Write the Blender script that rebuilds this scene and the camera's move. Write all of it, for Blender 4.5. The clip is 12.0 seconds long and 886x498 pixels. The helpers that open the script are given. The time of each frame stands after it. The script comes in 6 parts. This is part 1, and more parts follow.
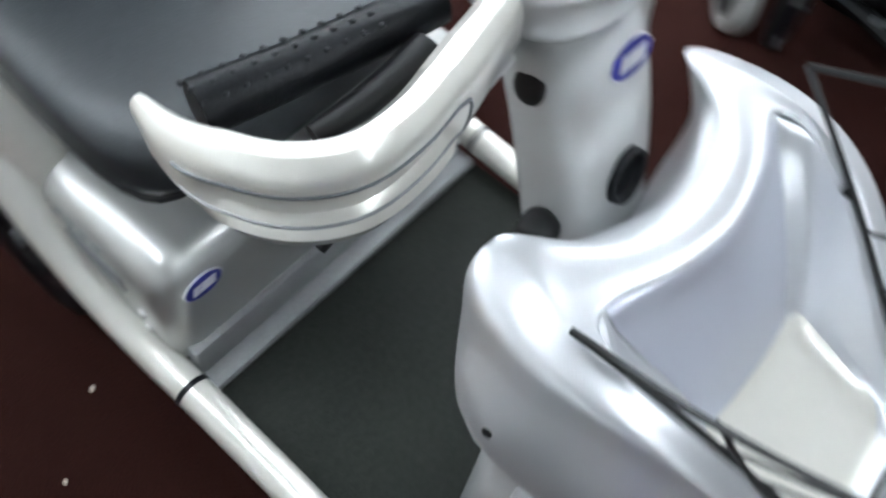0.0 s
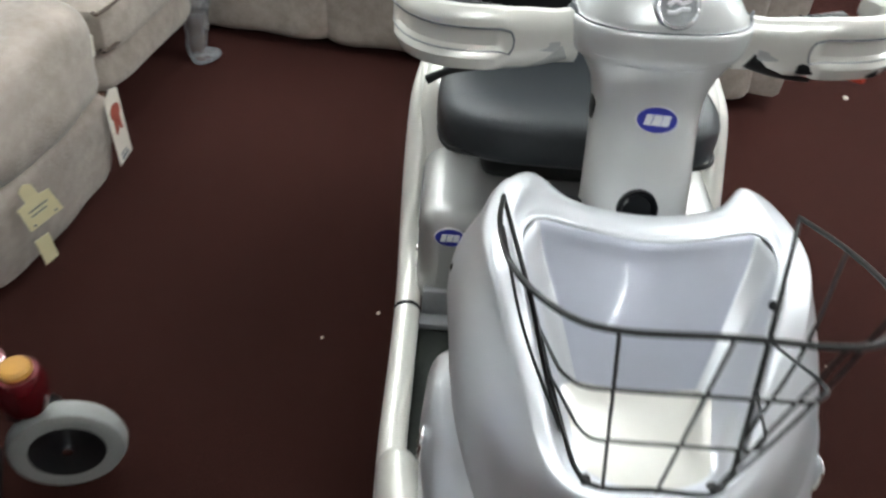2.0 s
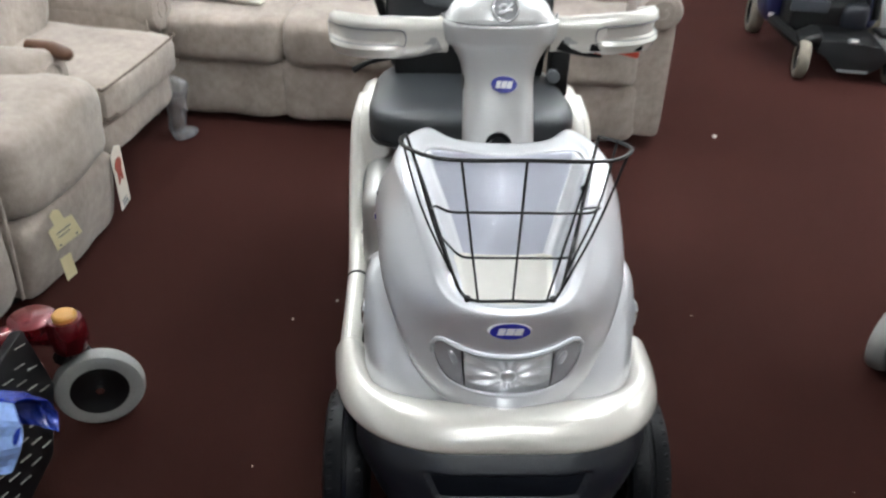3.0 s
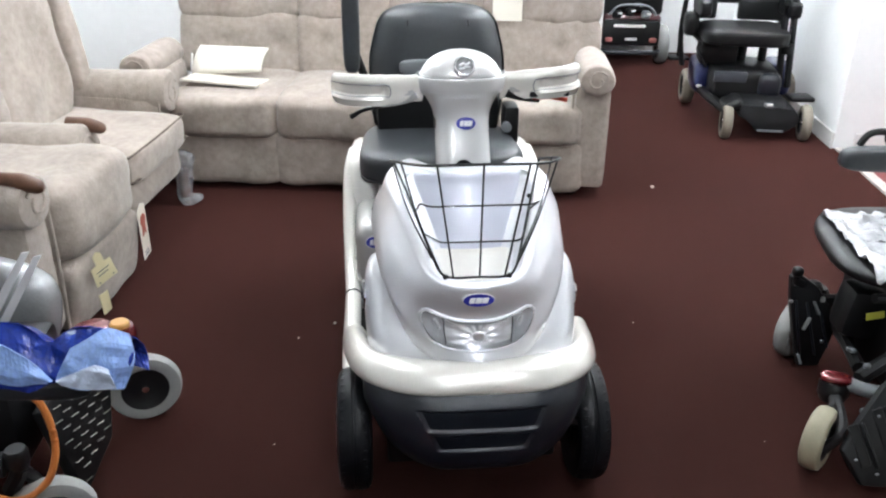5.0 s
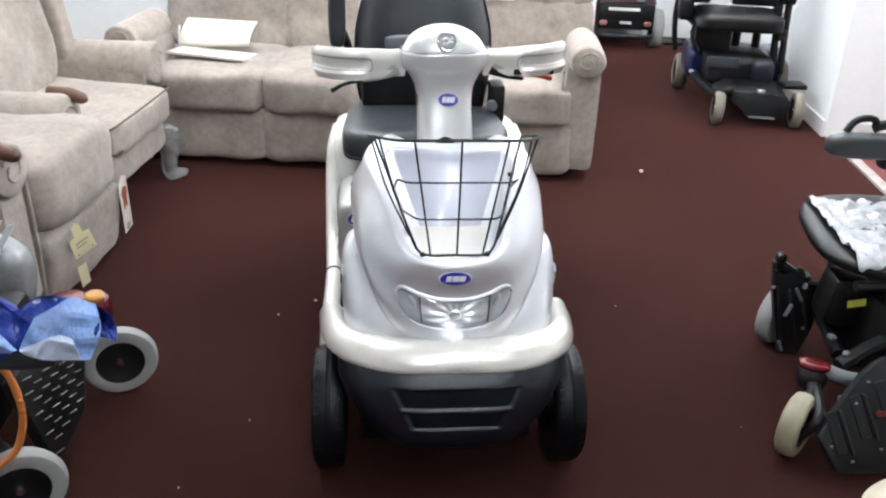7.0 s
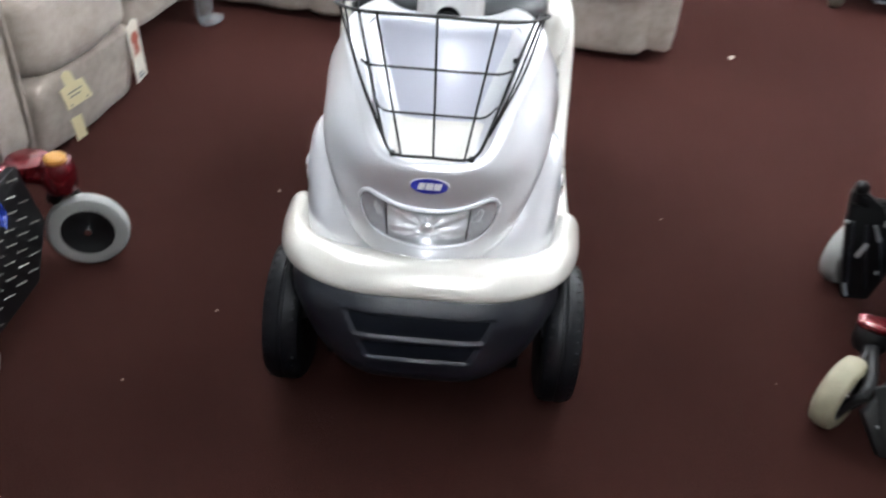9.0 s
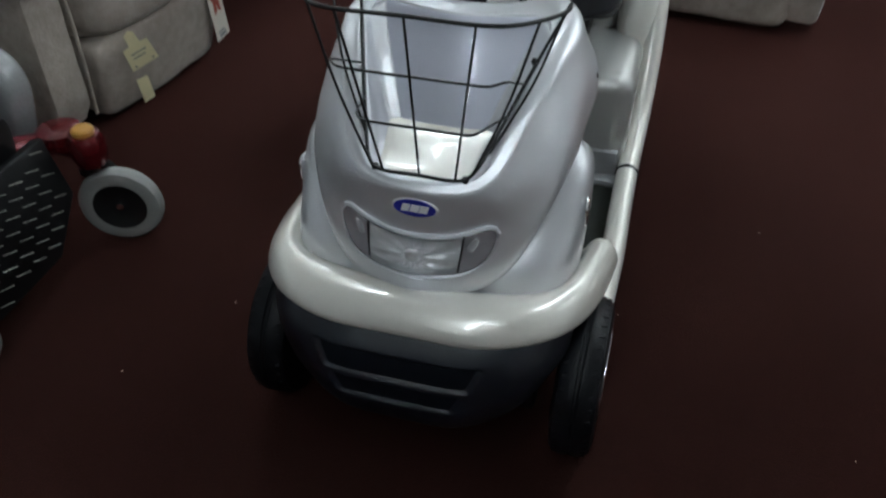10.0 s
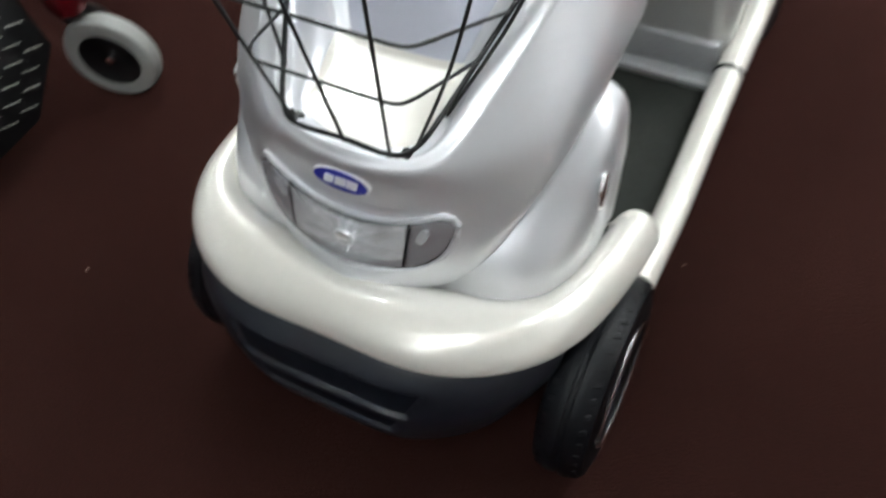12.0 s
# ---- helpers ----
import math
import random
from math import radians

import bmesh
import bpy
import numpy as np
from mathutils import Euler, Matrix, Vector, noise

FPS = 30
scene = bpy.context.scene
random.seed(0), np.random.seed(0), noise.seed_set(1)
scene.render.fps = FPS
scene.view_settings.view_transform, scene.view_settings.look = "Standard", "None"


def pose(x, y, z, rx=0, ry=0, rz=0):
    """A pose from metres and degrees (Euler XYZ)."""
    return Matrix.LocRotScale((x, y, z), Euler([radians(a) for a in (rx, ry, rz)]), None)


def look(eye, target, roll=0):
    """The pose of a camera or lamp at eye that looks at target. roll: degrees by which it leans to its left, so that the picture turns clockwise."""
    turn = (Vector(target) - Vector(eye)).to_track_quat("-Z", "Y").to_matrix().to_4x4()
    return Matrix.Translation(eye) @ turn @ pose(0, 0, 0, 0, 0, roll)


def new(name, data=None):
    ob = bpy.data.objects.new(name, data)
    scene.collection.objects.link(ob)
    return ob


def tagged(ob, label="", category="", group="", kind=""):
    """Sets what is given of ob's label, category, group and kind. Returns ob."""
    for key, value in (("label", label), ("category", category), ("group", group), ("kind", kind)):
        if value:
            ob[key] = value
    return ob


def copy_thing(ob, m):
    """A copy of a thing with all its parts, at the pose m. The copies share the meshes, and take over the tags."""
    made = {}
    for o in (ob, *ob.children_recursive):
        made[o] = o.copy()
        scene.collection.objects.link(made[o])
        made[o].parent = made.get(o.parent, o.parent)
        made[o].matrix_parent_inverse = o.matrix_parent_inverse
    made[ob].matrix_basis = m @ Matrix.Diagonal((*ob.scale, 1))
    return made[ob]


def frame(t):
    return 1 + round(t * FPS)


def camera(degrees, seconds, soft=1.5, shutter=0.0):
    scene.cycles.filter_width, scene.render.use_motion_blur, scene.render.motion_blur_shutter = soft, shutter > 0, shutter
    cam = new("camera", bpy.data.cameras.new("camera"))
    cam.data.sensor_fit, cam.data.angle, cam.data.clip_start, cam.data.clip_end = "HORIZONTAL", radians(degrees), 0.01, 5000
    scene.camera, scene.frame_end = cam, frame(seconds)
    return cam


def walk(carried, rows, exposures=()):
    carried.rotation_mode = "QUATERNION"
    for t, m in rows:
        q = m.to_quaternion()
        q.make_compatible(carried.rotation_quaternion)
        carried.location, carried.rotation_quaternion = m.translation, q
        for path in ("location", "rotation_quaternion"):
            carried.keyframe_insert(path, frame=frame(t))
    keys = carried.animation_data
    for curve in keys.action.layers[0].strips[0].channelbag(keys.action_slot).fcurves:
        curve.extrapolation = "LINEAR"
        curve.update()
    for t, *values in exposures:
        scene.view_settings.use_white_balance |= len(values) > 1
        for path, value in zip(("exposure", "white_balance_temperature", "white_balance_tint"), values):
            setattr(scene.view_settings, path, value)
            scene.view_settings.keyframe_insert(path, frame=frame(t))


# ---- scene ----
cam = camera(55.0, 12.0, 2.2, 0.5)
PATH = [
    (0, (-0.484, 0.240, 1.373), (0.393, 0.785, -0.340), 10.8),
    (0.3, (-0.384, 0.160, 1.326), (0.239, 1.016, -0.340), 8.3),
    (0.5, (-0.307, 0.108, 1.331), (0.110, 1.081, -0.366), 5.8),
    (0.7, (-0.262, 0.061, 1.337), (-0.075, 1.136, -0.347), 4.9),
    (1, (-0.247, -0.018, 1.351), (-0.165, 1.179, -0.250), 5.8),
    (1.2, (-0.276, -0.117, 1.349), (-0.165, 1.195, -0.137), 8.7),
    (1.5, (-0.304, -0.300, 1.390), (-0.165, 1.122, -0.009), 8.4),
    (1.7, (-0.299, -0.402, 1.404), (-0.199, 1.061, 0.050), 7.5),
    (2, (-0.268, -0.557, 1.438), (-0.246, 0.983, 0.162), 4.7),
    (2.2, (-0.240, -0.692, 1.458), (-0.253, 0.864, 0.177), 4.6),
    (2.5, (-0.176, -0.892, 1.446), (-0.177, 0.695, 0.227), 4.7),
    (2.7, (-0.179, -1.021, 1.456), (-0.125, 0.620, 0.314), 3.2),
    (4.3, (-0.224, -1.695, 1.531), (-0.082, 0.102, 0.666), 0.2),
    (4.5, (-0.230, -1.711, 1.522), (-0.043, 0.080, 0.653), 1.0),
    (5, (-0.234, -1.739, 1.526), (-0.079, 0.067, 0.680), 0.5),
    (5.5, (-0.217, -1.749, 1.516), (-0.028, 0.048, 0.658), 1.5),
    (6, (-0.204, -1.755, 1.511), (-0.023, 0.039, 0.646), 1.1),
    (6.5, (-0.207, -1.746, 1.507), (-0.040, 0.048, 0.640), 1.4),
    (6.7, (-0.202, -1.736, 1.507), (-0.030, 0.056, 0.636), 1.8),
    (8.3, (-0.092, -1.653, 1.470), (0.026, 0.091, 0.498), 2.9),
    (8.5, (-0.045, -1.576, 1.462), (0.027, 0.159, 0.471), 3.8),
    (8.7, (-0.002, -1.491, 1.453), (0.071, 0.214, 0.428), 5.9),
    (9, (0.078, -1.383, 1.435), (0.026, 0.235, 0.261), 3.8),
    (9.2, (0.169, -1.298, 1.435), (-0.015, 0.286, 0.221), 4.3),
    (9.5, (0.269, -1.176, 1.418), (-0.055, 0.354, 0.172), 2.8),
    (9.7, (0.317, -1.118, 1.422), (-0.123, 0.401, 0.192), 1.7),
    (10, (0.342, -1.048, 1.422), (-0.071, 0.420, 0.129), -0.2),
    (10.2, (0.339, -0.999, 1.414), (-0.053, 0.424, 0.071), 1.1),
    (10.5, (0.335, -0.942, 1.396), (-0.041, 0.425, -0.014), -1.1),
    (10.7, (0.346, -0.906, 1.379), (-0.035, 0.403, -0.067), 0.8),
    (11, (0.351, -0.862, 1.381), (-0.111, 0.401, -0.099), -3.0),
    (11.2, (0.376, -0.806, 1.372), (-0.168, 0.438, -0.107), -3.0),
    (11.5, (0.406, -0.680, 1.350), (-0.070, 0.511, -0.184), -4.5),
    (11.7, (0.424, -0.597, 1.366), (-0.084, 0.568, -0.195), -3.1),
    (12, (0.439, -0.477, 1.328), (-0.189, 0.479, -0.313), -7.9),
]
EXPOSURE = [(0, 0.86, 6050, 8), (0.5, 0.78, 6050, 7), (1.0, 0.71, 6300, 5), (2.5, 0.74, 6450, 9), (4.5, 1.2, 6280, 11.5), (6.5, 1.2, 6280, 11.5), (8.5, 1.26, 6280, 12), (9.0, 1.28, 6280, 12), (9.5, -0.06, 6120, 6), (10.0, -0.24, 6080, 5), (10.5, 0.44, 6300, 6), (11.0, 0.78, 6450, 8), (12.0, 0.81, 6500, 8)]
walk(cam, [(t, look(eye, target, roll)) for t, eye, target, roll in PATH], EXPOSURE)

# ---- light: a closed room lit by ceiling tubes ----
world = bpy.data.worlds.new("world")
world.use_nodes = True
world.node_tree.nodes["Background"].inputs[0].default_value = (0.75, 0.85, 1, 1)
world.node_tree.nodes["Background"].inputs[1].default_value = 0.05
scene.world = world


# ---- materials ----
def mat(name, base, rough=0.5, metal=0.0, vary=0.12, scale=8.0, bump=0.0, bump_scale=200.0, coat=0.0, fine=None, sheen=0.0, trans=0.0, emit=0.0, spec=0.5, tint=None):
    """A painted, woven or moulded surface: two scales of colour change and a fine relief."""
    m = bpy.data.materials.new(name)
    m.use_nodes = True
    nt = m.node_tree
    b = nt.nodes["Principled BSDF"]
    tc = nt.nodes.new("ShaderNodeTexCoord")
    n1, n2 = nt.nodes.new("ShaderNodeTexNoise"), nt.nodes.new("ShaderNodeTexNoise")
    n1.inputs["Scale"].default_value, n1.inputs["Detail"].default_value = scale, 4
    n2.inputs["Scale"].default_value, n2.inputs["Detail"].default_value = fine or scale * 14, 3
    add = nt.nodes.new("ShaderNodeMath")
    add.operation = "ADD"
    ramp = nt.nodes.new("ShaderNodeMapRange")
    ramp.inputs["From Min"].default_value, ramp.inputs["From Max"].default_value = 0.6, 1.4
    mix = nt.nodes.new("ShaderNodeMix")
    mix.data_type = "RGBA"
    lo, hi = [c * (1 - vary) for c in base], [min(1, c * (1 + vary)) for c in base]
    mix.inputs[6].default_value, mix.inputs[7].default_value = (*lo, 1), (*hi, 1)
    for n in (n1, n2):
        nt.links.new(tc.outputs["Object"], n.inputs["Vector"])
    nt.links.new(n1.outputs["Fac"], add.inputs[0])
    nt.links.new(n2.outputs["Fac"], add.inputs[1])
    nt.links.new(add.outputs[0], ramp.inputs["Value"])
    nt.links.new(ramp.outputs[0], mix.inputs[0])
    nt.links.new(mix.outputs[2], b.inputs["Base Color"])
    b.inputs["Roughness"].default_value, b.inputs["Metallic"].default_value = rough, metal
    b.inputs["Coat Weight"].default_value, b.inputs["Coat Roughness"].default_value = coat, 0.04
    b.inputs["Sheen Weight"].default_value, b.inputs["Transmission Weight"].default_value = sheen, trans
    b.inputs["Specular IOR Level"].default_value = spec
    if tint:
        b.inputs["Sheen Tint"].default_value = (*tint, 1)
    if bump:
        n3, bp = nt.nodes.new("ShaderNodeTexNoise"), nt.nodes.new("ShaderNodeBump")
        n3.inputs["Scale"].default_value, n3.inputs["Detail"].default_value = bump_scale, 3
        bp.inputs["Strength"].default_value, bp.inputs["Distance"].default_value = bump, 0.004
        nt.links.new(tc.outputs["Object"], n3.inputs["Vector"])
        nt.links.new(n3.outputs["Fac"], bp.inputs["Height"])
        nt.links.new(bp.outputs[0], b.inputs["Normal"])
    if emit:
        b.inputs["Emission Color"].default_value, b.inputs["Emission Strength"].default_value = (*base, 1), emit
    return m


COLUMN = mat("neutral_silver_paint", (0.66, 0.66, 0.65), 0.34, 0.42, 0.04, 5, fine=900, coat=0.7)
PEARL = mat("pearl_paint", (0.76, 0.738, 0.678), 0.28, 0.28, 0.03, 5, coat=1.0)
SILVER = mat("silver_paint", (0.77, 0.78, 0.81), 0.40, 0.76, 0.04, 5, fine=900, coat=0.4)
TRAY = mat("lavender_tray", (0.56, 0.575, 0.66), 0.42, 0.25, 0.04, 5, fine=900, coat=0.5)
SILVER_BODY = mat("silver_body_paint", (0.47, 0.47, 0.455), 0.34, 0.45, 0.04, 5, fine=900, coat=0.7)
SKIRT = mat("black_bumper_plastic", (0.0064, 0.0087, 0.0146), 0.38, 0, 0.2, 6, 0.2, 500, spec=0.52)
RUBBER = mat("black_rubber", (0.0030, 0.0035, 0.0050), 0.42, 0, 0.2, 10, 0.15, 200, spec=0.2)
BLACK = mat("black_plastic", (0.0042, 0.0042, 0.0048), 0.44, 0, 0.2, 9, spec=0.35)
SLOT_SHADE = mat("slot_shade", (0.0050, 0.0062, 0.0098), 0.55, 0, 0.2, 9, spec=0.1)
WIRE = mat("black_wire_coating", (0.006, 0.006, 0.006), 0.4, 0.0, 0.2, 30, spec=0.4)
VINYL = mat("black_vinyl", (0.030, 0.0335, 0.037), 0.38, 0, 0.15, 6, 0.2, 350, spec=0.45)
DECK = mat("deck_rubber_mat", (0.0125, 0.0145, 0.0115), 0.7, 0, 0.5, 7, 0.5, 260, spec=0.25)
KICK = mat("grey_kick_plate", (0.30, 0.305, 0.31), 0.45, 0.1, 0.12, 14, 0.1, 200)
CHROME = mat("chrome", (0.85, 0.85, 0.86), 0.12, 1.0, 0.04, 20)
LENS = mat("reflector_bowl", (0.93, 0.94, 0.96), 0.18, 0.72, 0.04, 60, coat=0.5)
LAMP_SIDE = mat("lamp_side_glass", (0.60, 0.61, 0.64), 0.16, 0.7, 0.2, 40, coat=0.6)
GLASS = mat("clear_lamp_glass", (0.97, 0.97, 0.98), 0.02, 0, 0.01, 20, trans=1.0)
BLUE = mat("badge_blue", (0.02, 0.025, 0.30), 0.3, 0, 0.05, 20, coat=0.3)
WHITE = mat("white_print", (0.8, 0.8, 0.82), 0.4, 0, 0.03, 20)
ORANGE = mat("orange_lever_rubber", (0.55, 0.05, 0.02), 0.45, 0, 0.1, 20)
CARPET = mat("burgundy_carpet", (0.0175, 0.0059, 0.0046), 0.95, 0, 0.34, 1.6, 0.7, 260, fine=210, sheen=0.24, spec=0.06, tint=(0.55, 0.20, 0.175))
WALL = mat("white_wall_paint", (0.86, 0.865, 0.86), 0.7, 0, 0.03, 2, 0.15, 60)
CEIL = mat("ceiling_white", (0.78, 0.78, 0.77), 0.8, 0, 0.04, 2)
TRIM = mat("white_gloss_trim", (0.74, 0.72, 0.70), 0.35, 0, 0.05, 6)
FABRIC = mat("beige_chenille", (0.315, 0.266, 0.230), 0.92, 0, 0.25, 8, 0.5, 110, fine=34, sheen=0.25, spec=0.15)
PIPING = mat("brown_piping", (0.09, 0.066, 0.052), 0.9, 0, 0.2, 20)
WOOD = mat("dark_wood_lever", (0.10, 0.045, 0.025), 0.4, 0, 0.3, 30)
PAPER = mat("cream_paper", (0.66, 0.62, 0.54), 0.7, 0, 0.05, 12)
YELLOW_PAPER = mat("yellow_paper", (0.70, 0.62, 0.38), 0.7, 0, 0.07, 20)
RED_PRINT = mat("red_print", (0.324, 0.070, 0.045), 0.6, 0, 0.1, 20)
RED = mat("metallic_red_paint", (0.125, 0.006, 0.010), 0.25, 0.4, 0.1, 20, coat=0.8)
DASH = mat("worn_grip_print", (0.23, 0.23, 0.20), 0.6, 0, 0.3, 60)
PLATE = mat("dark_plate_plastic", (0.0090, 0.0095, 0.0105), 0.5, 0, 0.3, 12, 0.2, 200, spec=0.3)
TYRE_GREY = mat("grey_tyre", (0.27, 0.27, 0.26), 0.6, 0, 0.1, 18, 0.2, 150)
TYRE_CREAM = mat("cream_tyre", (0.27, 0.245, 0.17), 0.6, 0, 0.12, 18, 0.2, 150)
# darker and less yellow than the other cream tyre
TYRE_DULL = mat("dull_cream_tyre", (0.21, 0.185, 0.145), 0.65, 0, 0.15, 18, 0.2, 150)
GOLD = mat("amber_cap", (0.48, 0.24, 0.05), 0.35, 0, 0.1, 30)
POD = mat("brown_grey_plastic", (0.26, 0.265, 0.27), 0.25, 0.2, 0.15, 10, coat=0.4)
GREY = mat("grey_plastic", (0.16, 0.17, 0.18), 0.45, 0, 0.1, 10)
CABLE = mat("orange_cable", (0.60, 0.20, 0.05), 0.45, 0, 0.06, 20)
BAG_BLUE = mat("blue_bag_film", (0.012, 0.035, 0.27), 0.26, 0, 0.4, 9)
BAG_PALE = mat("pale_blue_bag_film", (0.27, 0.42, 0.82), 0.30, 0, 0.32, 9, coat=0.2)
BAG_WHITE = mat("white_bag_film", (0.62, 0.71, 0.88), 0.25, 0, 0.15, 9, coat=0.2)
FILM = mat("clear_plastic_wrap", (0.70, 0.71, 0.73), 0.12, 0, 0.3, 18, 0.6, 60, trans=0.3, coat=0.6)
CLEAR = mat("clear_thin_film", (0.88, 0.89, 0.92), 0.10, 0, 0.08, 25, 0.8, 45, trans=0.80, coat=0.4)
NAVY = mat("navy_metallic", (0.009, 0.014, 0.075), 0.3, 0.3, 0.1, 20, coat=0.6)
MATRED = mat("red_mat", (0.15, 0.030, 0.030), 0.9, 0, 0.15, 10, 0.5, 300)
TUBE = mat("fluorescent_tube", (0.95, 1.0, 1.02), 0.5, 0, 0, 5, emit=62.0)


# ---- builders ----
def root_matrix(ob):
    m = Matrix.Identity(4)
    while ob is not None:
        m = ob.matrix_basis @ m
        ob = ob.parent
    return m


def part(name, bm, material, parent=None, label="", smooth=True):
    """One mesh object, its bmesh given in the world's coordinates, under a thing or a part."""
    bmesh.ops.recalc_face_normals(bm, faces=bm.faces)
    if parent is not None:
        bm.transform(root_matrix(parent).inverted())
    me = bpy.data.meshes.new(name)
    bm.to_mesh(me)
    bm.free()
    me.materials.append(material)
    if smooth:
        me.shade_smooth()
        me.set_sharp_from_angle(angle=radians(38))
    ob = new(name, me)
    ob.parent = parent
    if label:
        ob["label"] = label
    return ob


def thing(name, m, label, category, group="", kind=""):
    ob = new(name)
    ob.matrix_basis = m
    ob.empty_display_size = 0.1
    return tagged(ob, label, category, group, kind)


def mixp(a, b, f):
    return tuple(p + (q - p) * f for p, q in zip(a, b))


def catmull(points, per, closed=False):
    """A smooth curve through the points."""
    pts = [Vector(p) for p in points]
    n, out = len(pts), []
    for i in range(n if closed else n - 1):
        if closed:
            p0, p1, p2, p3 = pts[i - 1], pts[i], pts[(i + 1) % n], pts[(i + 2) % n]
        else:
            p1, p2 = pts[i], pts[i + 1]
            p0 = pts[i - 1] if i else p1 * 2 - p2
            p3 = pts[i + 2] if i + 2 < n else p2 * 2 - p1
        for k in range(per):
            f = k / per
            out.append(0.5 * (2 * p1 + (p2 - p0) * f + (2 * p0 - 5 * p1 + 4 * p2 - p3) * f * f + (3 * p1 - p0 - 3 * p2 + p3) * f**3))
    if not closed:
        out.append(pts[-1])
    return out


def even_curve(points, per):
    """As catmull(), for points at uneven steps: it neither loops nor overshoots."""
    pts = [Vector(p) for p in points]
    pts = [pts[0] * 2 - pts[1]] + pts + [pts[-1] * 2 - pts[-2]]
    gap = [max((b - a).length, 1e-6) ** 0.6 for a, b in zip(pts, pts[1:])]
    out = []
    for i in range(1, len(pts) - 2):
        p0, p1, p2, p3 = pts[i - 1:i + 3]
        g0, g1, g2 = gap[i - 1:i + 2]
        m1 = ((p1 - p0) / g0 - (p2 - p0) / (g0 + g1) + (p2 - p1) / g1) * g1
        m2 = ((p2 - p1) / g1 - (p3 - p1) / (g1 + g2) + (p3 - p2) / g2) * g1
        for k in range(per):
            f = k / per
            out.append(p1 * (2 * f**3 - 3 * f * f + 1) + m1 * (f**3 - 2 * f * f + f) + p2 * (3 * f * f - 2 * f**3) + m2 * (f**3 - f * f))
    return out + [pts[-2]]


def skin(rings, closed=True, caps=(False, False)):
    """A surface over rings that all have the same number of points."""
    bm = bmesh.new()
    rows = [[bm.verts.new(p) for p in ring] for ring in rings]
    n = len(rows[0])
    for a, b in zip(rows, rows[1:]):
        for i in range(n if closed else n - 1):
            j = (i + 1) % n
            bm.faces.new((a[i], a[j], b[j], b[i]))
    if caps[0]:
        bm.faces.new(rows[0])
    if caps[1]:
        bm.faces.new(rows[-1][::-1])
    bmesh.ops.remove_doubles(bm, verts=bm.verts, dist=1e-5)
    return bm


def symmetric_rings(half_rings, per=5, between=4, across=catmull):
    """Closed rings from half rings (front middle to back middle, x >= 0), smooth along and across."""
    flip = lambda q: (-q[0], q[1], q[2])
    cols = [across([flip(h[1]), *h, flip(h[-2])], per)[per:-per] for h in half_rings]
    if between > 1:
        tracks = [even_curve([c[i] for c in cols], between) for i in range(len(cols[0]))]
        cols = [[t[k] for t in tracks] for k in range(len(tracks[0]))]
    out = []
    for c in cols:
        out.append([Vector((max(p.x, 0) if 0 < i < len(c) - 1 else 0, p.y, p.z)) for i, p in enumerate(c)] + [Vector((-max(p.x, 0), p.y, p.z)) for p in c[-2:0:-1]])
    return out


def tube(points, r, seg=8, per=5, closed=False, flat=1.0, smooth=True, caps=True, radii=None):
    """A round bar along a smooth line. flat: its width across the upright as a share of r."""
    line = catmull(points, per, closed) if smooth else [Vector(p) for p in points]
    n, rings, up = len(line), [], Vector((0, 0, 1))
    for i, p in enumerate(line):
        a = line[i - 1] if closed or i else p
        b = line[(i + 1) % n] if closed or i < n - 1 else p
        d = (b - a).normalized()
        side = d.cross(up)
        if side.length < 0.05:
            side = d.cross(Vector((0, 1, 0)))
        side.normalize()
        top = side.cross(d).normalized()
        rr = r if radii is None else np.interp(i / (n - 1), np.linspace(0, 1, len(radii)), radii)
        rings.append([p + side * (math.cos(t) * rr * flat) + top * (math.sin(t) * rr) for t in (math.tau * k / seg for k in range(seg))])
    if closed:
        rings.append(rings[0])
        return skin(rings)
    return skin(rings, caps=(caps, caps))


def box(size, m=None, bevel=0.0, seg=2):
    """A box with rounded edges; m: its pose (centre)."""
    bm = bmesh.new()
    bmesh.ops.create_cube(bm, size=1)
    bmesh.ops.scale(bm, vec=size, verts=bm.verts)
    if bevel:
        bmesh.ops.bevel(bm, geom=bm.edges[:], offset=bevel, segments=seg, profile=0.5, affect="EDGES")
    if m is not None:
        bm.transform(m)
    return bm


def lathe(profile, seg=24, m=None, caps=True):
    """A turned body round z from (radius, height) pairs."""
    rings = [[Vector((r * math.cos(a), r * math.sin(a), h)) for a in (math.tau * k / seg for k in range(seg))] for r, h in profile]
    bm = skin(rings, caps=(caps and profile[0][0] > 1e-4, caps and profile[-1][0] > 1e-4))
    if m is not None:
        bm.transform(m)
    return bm


def pillow(size, m=None, power=0.35, cuts=7, rough=0.0, seed=0.0):
    """A stuffed form: a box swollen towards an ellipsoid, slightly uneven."""
    bm = bmesh.new()
    bmesh.ops.create_cube(bm, size=2)
    bmesh.ops.subdivide_edges(bm, edges=bm.edges[:], cuts=cuts, use_grid_fill=True)
    for v in bm.verts:
        c = v.co
        d = max((abs(c.x) ** (2 / power) + abs(c.y) ** (2 / power) + abs(c.z) ** (2 / power)) ** (power / 2), 1e-6)
        v.co = Vector((c.x / d * size[0] / 2, c.y / d * size[1] / 2, c.z / d * size[2] / 2))
        if rough:
            v.co += v.co.normalized() * rough * noise.noise(v.co * 9 + Vector((seed, 0, 0)))
    if m is not None:
        bm.transform(m)
    return bm


